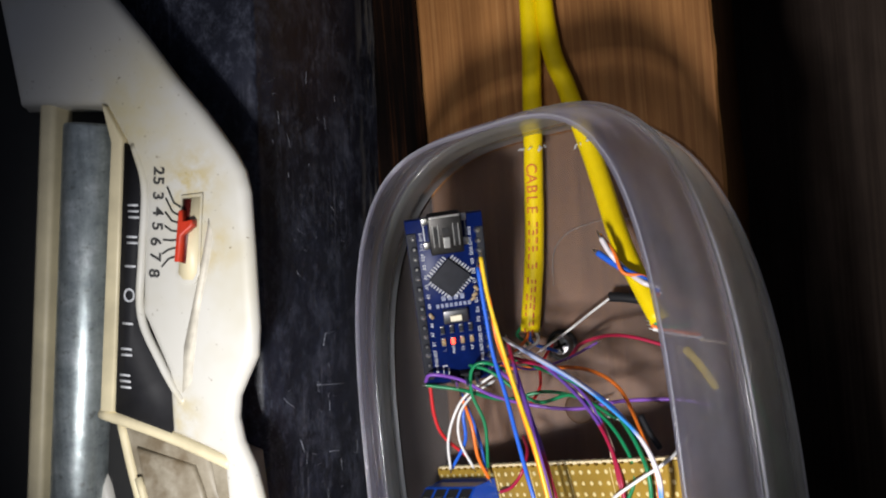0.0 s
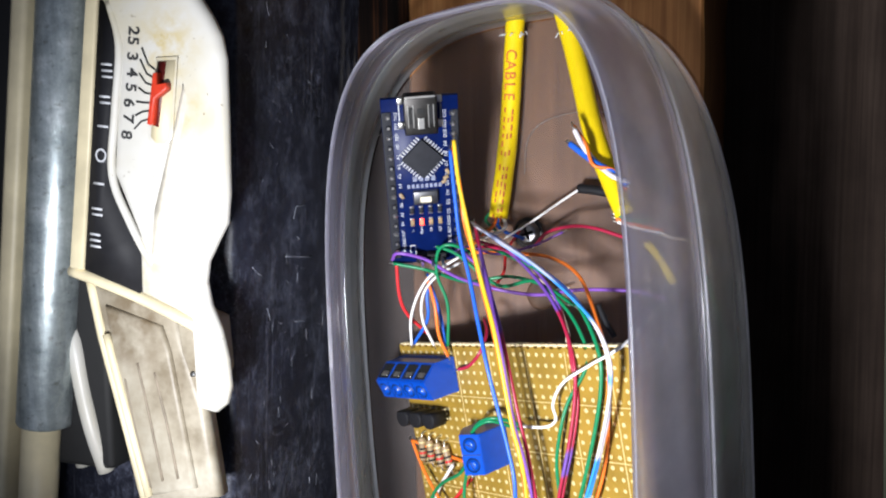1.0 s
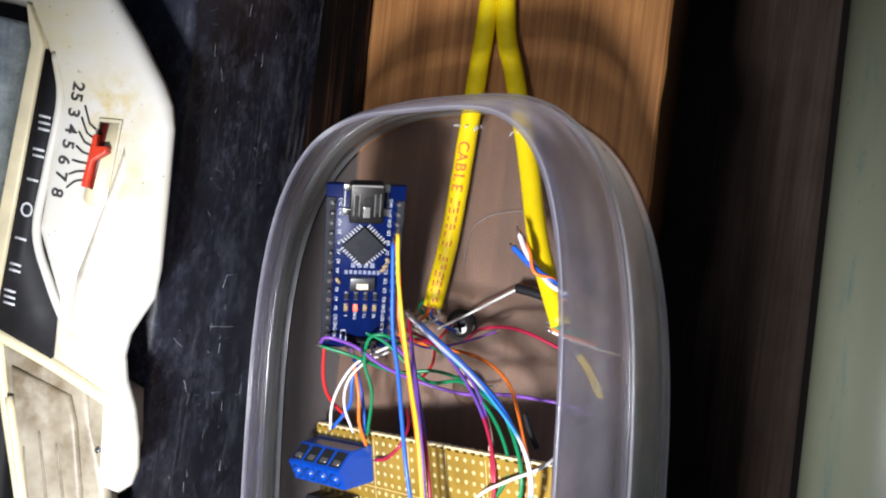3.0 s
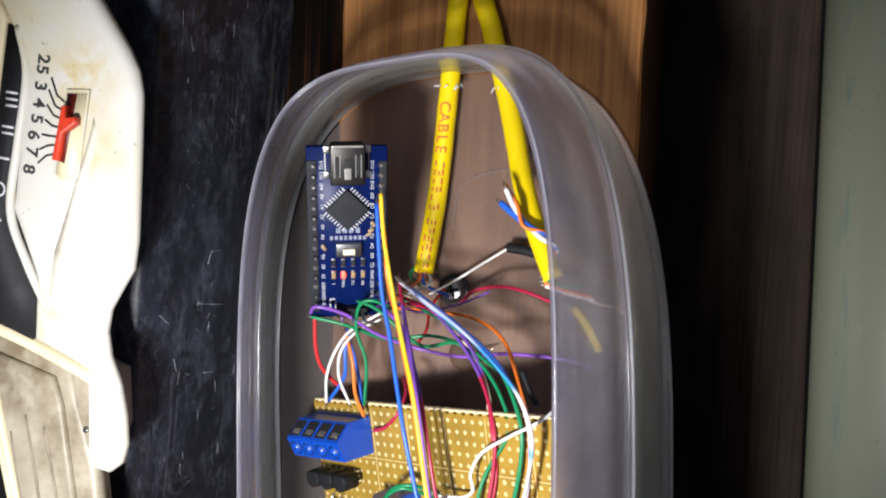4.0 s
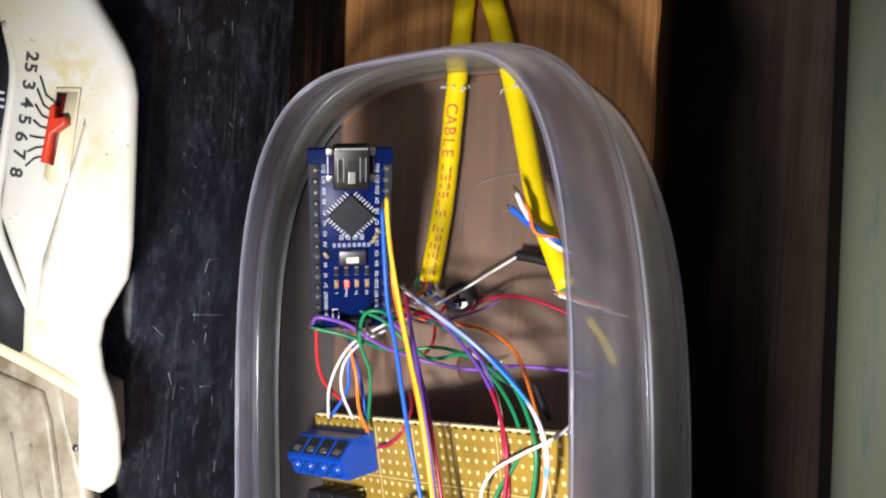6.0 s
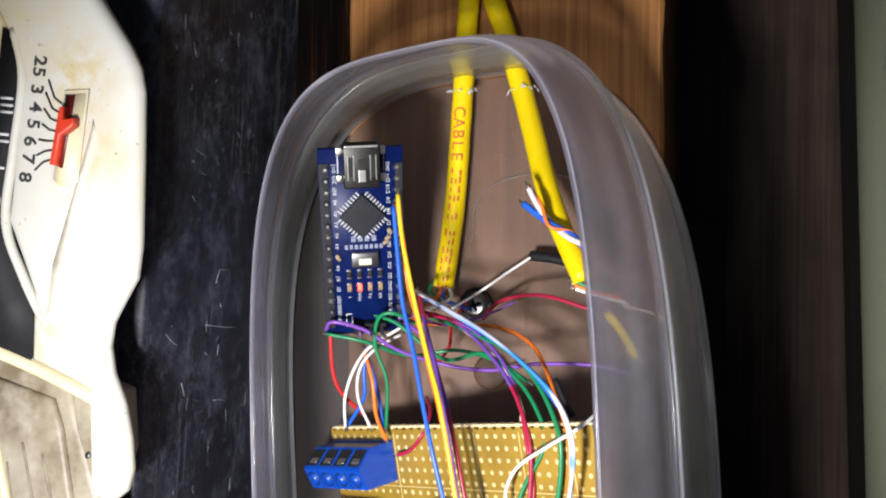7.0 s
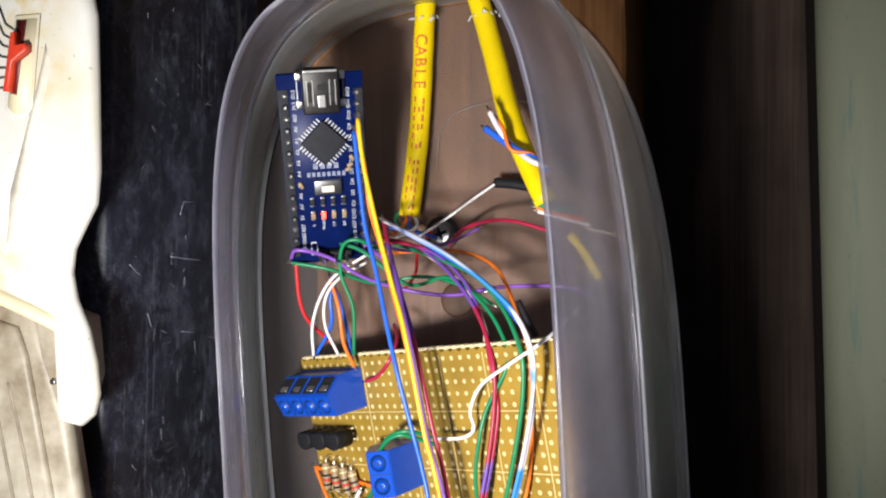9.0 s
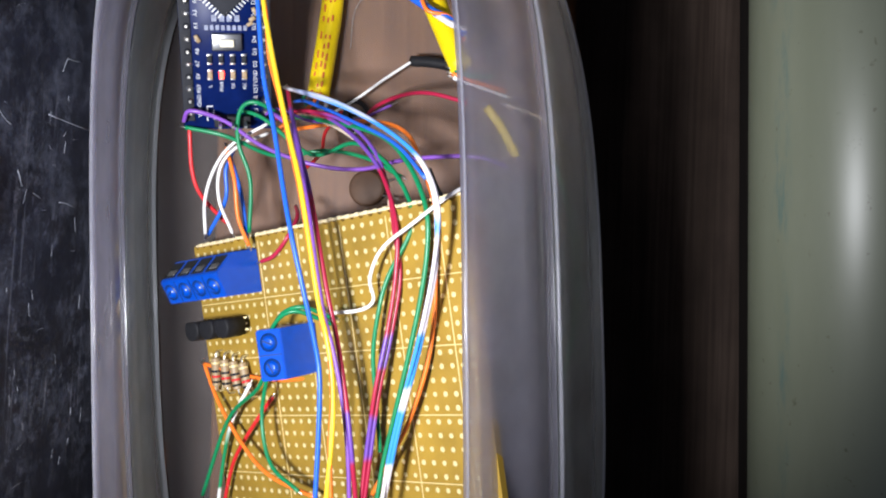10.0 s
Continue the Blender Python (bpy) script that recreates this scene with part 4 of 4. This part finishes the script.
wire("green", .5, (-73.7, -13.4, 26), (-68.2, -15.2, 26), (-57.6, -22.6, 26), (-47.5, -20.6, 30), (-39.4, -24.5, 36), (-34, -30.6, 40), (-32.1, -37, 42), (-36.6, -46.3, 41), (-38.3, -52.7, 41), (-39.5, -61.4, 40), (-38.9, -70.3, 39), (-38.2, -80.1, 37.9))  # teal-green wire
wire("crimson", .5, (-66.1, -12.4, 18), (-55.5, -14.5, 24), (-45.8, -20.4, 32), (-39, -27.7, 38), (-35.1, -37.1, 42), (-35, -46.1, 42), (-36.3, -56.6, 42), (-38.3, -67.3, 42), (-39.9, -78.5, 41), (-40.8, -87.9, 41), (-41.8, -98.2, 41))  # crimson arc wire
wire("orange", .5, (-69.4, -16.2, 12), (-57.2, -15.5, 18), (-45.1, -15.5, 24), (-36, -18.9, 32), (-30.5, -27.1, 40), (-26.8, -34.8, 46), (-26.7, -45.4, 46), (-26.9, -53.6, 45), (-28.4, -63.1, 44), (-31.6, -73, 43), (-35, -79.9, 42), (-38.7, -87.5, 40.9))  # orange arc wire
wire("purple", .5, (-83.7, -16.4, 31), (-81.1, -14.5, 33), (-74.9, -16.3, 30), (-68.2, -21, 26), (-58.7, -24.3, 22), (-48.2, -25.2, 22), (-37.5, -23.2, 24), (-23.8, -22.7, 26), (-16.8, -24.6, 24))  # purple wire
wire("green", .5, (-83.8, -17.5, 30), (-75.6, -19.1, 28), (-66.9, -22.6, 22), (-56.6, -21.2, 20), (-46.9, -22.9, 22), (-38.4, -26.9, 26))  # green short wire
wire("red", .5, (-83.9, -17.3, 28), (-84.1, -26, 26), (-82.8, -31.4, 24), (-78.7, -37.1, 20))  # red wire
wire("white", .4, (-68.2, -16, 24), (-75, -20.5, 26), (-78.5, -25.7, 27), (-81, -32.4, 26), (-81.7, -39.5, 24))  # white lead
wire("white", .4, (-68.9, -17.8, 22), (-73.7, -20.9, 26), (-76.7, -25.5, 28), (-77.8, -32.2, 26), (-75.5, -39.2, 24))  # white lead
wire("orange", .5, (-76.4, -21.3, 26), (-74, -28.1, 27), (-73.4, -35.9, 26), (-71.7, -41.8, 24))  # orange lead
wire("blue", .5, (-75.4, -21.9, 25), (-76.4, -25.7, 26), (-76.8, -32.3, 25), (-81.9, -39.6, 22))  # blue lead
wire("blue", .5, (-78, -21, 22), (-74.1, -31.2, 23), (-72.2, -41.1, 24))  # blue lead
wire("green", .5, (-63.5, -15.1, 26), (-68.2, -12.4, 30), (-71.7, -14, 30), (-72.9, -20.3, 28), (-70.9, -28.1, 26), (-71.7, -39, 24))  # green lead
wire("crimson", .5, (-53.4, -14.7, 6), (-49, -10.8, 10), (-42, -8.7, 14), (-34.8, -8.8, 18), (-26.3, -11.1, 20))  # red-violet loop
wire("white", .36, (-41.3, 0.4, 6), (-47.6, -3.9, 7), (-54.6, -8.7, 7), (-60.7, -12.5, 8))  # white thin wire
wire("white", .42, (-18.2, -26.1, 30), (-23, -30.8, 48), (-30.9, -36.4, 46), (-37.2, -41.3, 44), (-39.9, -46.8, 42), (-39.7, -51, 40), (-42.1, -53, 40), (-48.9, -54.1, 38))  # white curly wire
wire("orange", .5, (-87, -69.2, 12), (-81.7, -76.5, 16), (-73, -84.5, 22), (-64.2, -89.1, 28), (-52.8, -91.7, 32))  # orange lower wire
wire("orange", .5, (-87, -69.2, 12), (-78.1, -70.1, 16), (-66.3, -70.3, 22), (-55.3, -68.5, 26))  # orange lower wire
wire("green", .5, (-49.6, -55.7, 32), (-55.9, -53.3, 36), (-61.5, -57, 34), (-64.4, -67.2, 30), (-66.3, -77.4, 28), (-63.3, -86.2, 30), (-55.8, -90.1, 34))  # green loop wire
wire("green", .5, (-50.2, -56.8, 32), (-57.1, -54.2, 36), (-62.5, -58.8, 34), (-66.7, -70.2, 28), (-77.2, -79.7, 20), (-84.8, -98, 16))  # green loop wire
wire("white", .5, (-71.5, -71.3, 22), (-77.4, -80.9, 18), (-81, -91.4, 14), (-82.9, -101.6, 12), (-85, -112.8, 9.8))  # white lower wire
wire("red", .5, (-65.6, -73.5, 24), (-72.5, -82.5, 20), (-77.7, -90.5, 16), (-80.6, -100.7, 14), (-83.8, -111.9, 11.8))  # red lower wire
wire("purple", .5, (-19.4, -81.1, 34), (-23.1, -82.7, 34), (-31.8, -86.9, 32), (-43.9, -89.1, 30))  # purple lower wire
wire("crimson", .5, (-68.9, -45.1, 24), (-65.6, -43.6, 25), (-62.2, -39.4, 26), (-61.8, -35.4, 22), (-64.4, -33.1, 16))  # crimson short lead
wire("crimson", .45, (-68.9, -15.5, 22), (-60.8, -13.3, 24), (-50.6, -15.7, 28), (-42.3, -21.9, 34), (-37.9, -30, 38), (-35.8, -37.9, 41), (-34.4, -46.2, 41), (-35.7, -56.8, 41), (-37.9, -68.6, 41), (-39.4, -81.7, 41), (-41, -96.1, 41))  # crimson second arc
wire("tan", .42, (-66, -12, 14), (-51.6, -17.5, 24), (-42.6, -24.1, 30), (-37.7, -31.4, 36), (-37.6, -32.8, 38), (-36, -42.3, 39))  # tan arc
wire("red", .45, (-57.6, -10.9, 6), (-60.1, -16.2, 10), (-59.7, -21.2, 14), (-62, -25.9, 20))  # red stub
wire("blue", .45, (-66, -9.9, 14), (-60.7, -10.9, 20), (-47.5, -16.3, 30), (-36.3, -21.6, 40), (-28.9, -28.4, 46))  # blue short arc
wire("purple", .34, (-71, -15.5, 22), (-65.5, -13.2, 26), (-58.7, -15.3, 22), (-51.4, -13.7, 14), (-44.5, -10.4, 12))  # violet short arc
wire("green", .5, (-9.8, -19.7, 8), (-5.6, -32.6, 9), (-3.3, -46.6, 10), (-3.8, -58.2, 11), (-5.6, -67.6, 12))  # green outer wire
wire("tan", .36, (-19.4, -10.6, 14), (-14.1, -12, 10), (-10.1, -14.2, 9), (-8.6, -17.4, 8), (-9.7, -21.5, 8))  # tan end wire
wire("blue", .9, (-40.5, 12, 22), (-37.1, 9.5, 23), (-33.2, 6.9, 24), (-29.5, 5, 24), (-26.4, 2, 24))  # twisted pair end
wire("white", .75, (-39, 15.3, 24), (-36.9, 11.3, 24), (-34, 7.6, 23), (-29.9, 4.4, 25), (-26.2, 2.8, 24))  # twisted pair end
wire("orange", .5, (-39.6, 16.2, 22), (-36.3, 11.9, 24), (-34.2, 6.9, 25), (-29.5, 5.6, 24), (-26.6, 1.1, 23))  # twisted pair end
wire("green", .5, (-29.1, -4.8, 24), (-25.2, -6.2, 24), (-20.6, -6.2, 22))  # cable core
wire("orange", .5, (-28.9, -5.8, 24), (-24.7, -7.2, 23), (-18.4, -8.7, 20))  # cable core
wire("white", .5, (-28.6, -6.6, 24), (-24.2, -8, 22), (-17.9, -9.8, 18))  # cable core
wire("green", .5, (-65.8, -6.1, 5), (-67, -8.2, 6), (-64.1, -11, 6))  # cable core
wire("blue", .5, (-63.7, -6.1, 5), (-63.1, -10.3, 6), (-55.7, -12.8, 8))  # cable core
wire("white", .5, (-62.9, -6.1, 5), (-61.4, -10.2, 7), (-67.2, -12.9, 10))  # cable core
wire("orange", .5, (-64.4, -6.1, 5), (-64.5, -9.5, 7), (-70.2, -15.5, 12))  # cable core


def floor_disc():
    # dark brown disc with leads, put where a dark oval lies on the floor
    c = thing("floor_disc", "dark brown disc with two leads lying on the box floor", "capacitor", (-0.0522, -0.0282, 0.0016))
    part("disc", rod(4.2, 2.2, (0, 0, 1.2), 28, bevel=0.7), "brown_disc", c)
    for y in (-1.2, 1.2):
        part("lead", sweep(glide([(0, y, 1.2), (4.2, y * 1.3, 1.6), (8, y * 2, 3)], 4), 0.25, 6), "solder", c)
    return c


floor_disc()


def sleeve(words, r, *pts):
    ob = part("shrink_sleeve", sweep(glide(pts, 6), r, 12), "black")
    return tagged(ob, words, "sleeve", "black sleeves")


sleeve("black shrink sleeve on the thin white wire", 1.25, (-41.9, 0.4, 5.2), (-37.5, 0.0, 6.0), (-32.0, -1.0, 6.6))
sleeve("black shrink sleeve above the broken board edge", 0.7, (-32.2, -25.6, 29), (-30.2, -29.6, 30), (-28.0, -32.8, 31))


def cable_reflection():
    # yellow strip added to stand for the cable's reflection in the wall
    pts = [(-22.4, -11.8, 19), (-19.2, -16.2, 18), (-16.2, -21.9, 16.5)]
    ob = part("cable_reflection", sweep(glide(pts, 6), 1.0, 10, 0.5), "cable")
    return tagged(ob, "added yellow strip shown as the reflection of the cable in the milky wall", "cable strip")


cable_reflection()
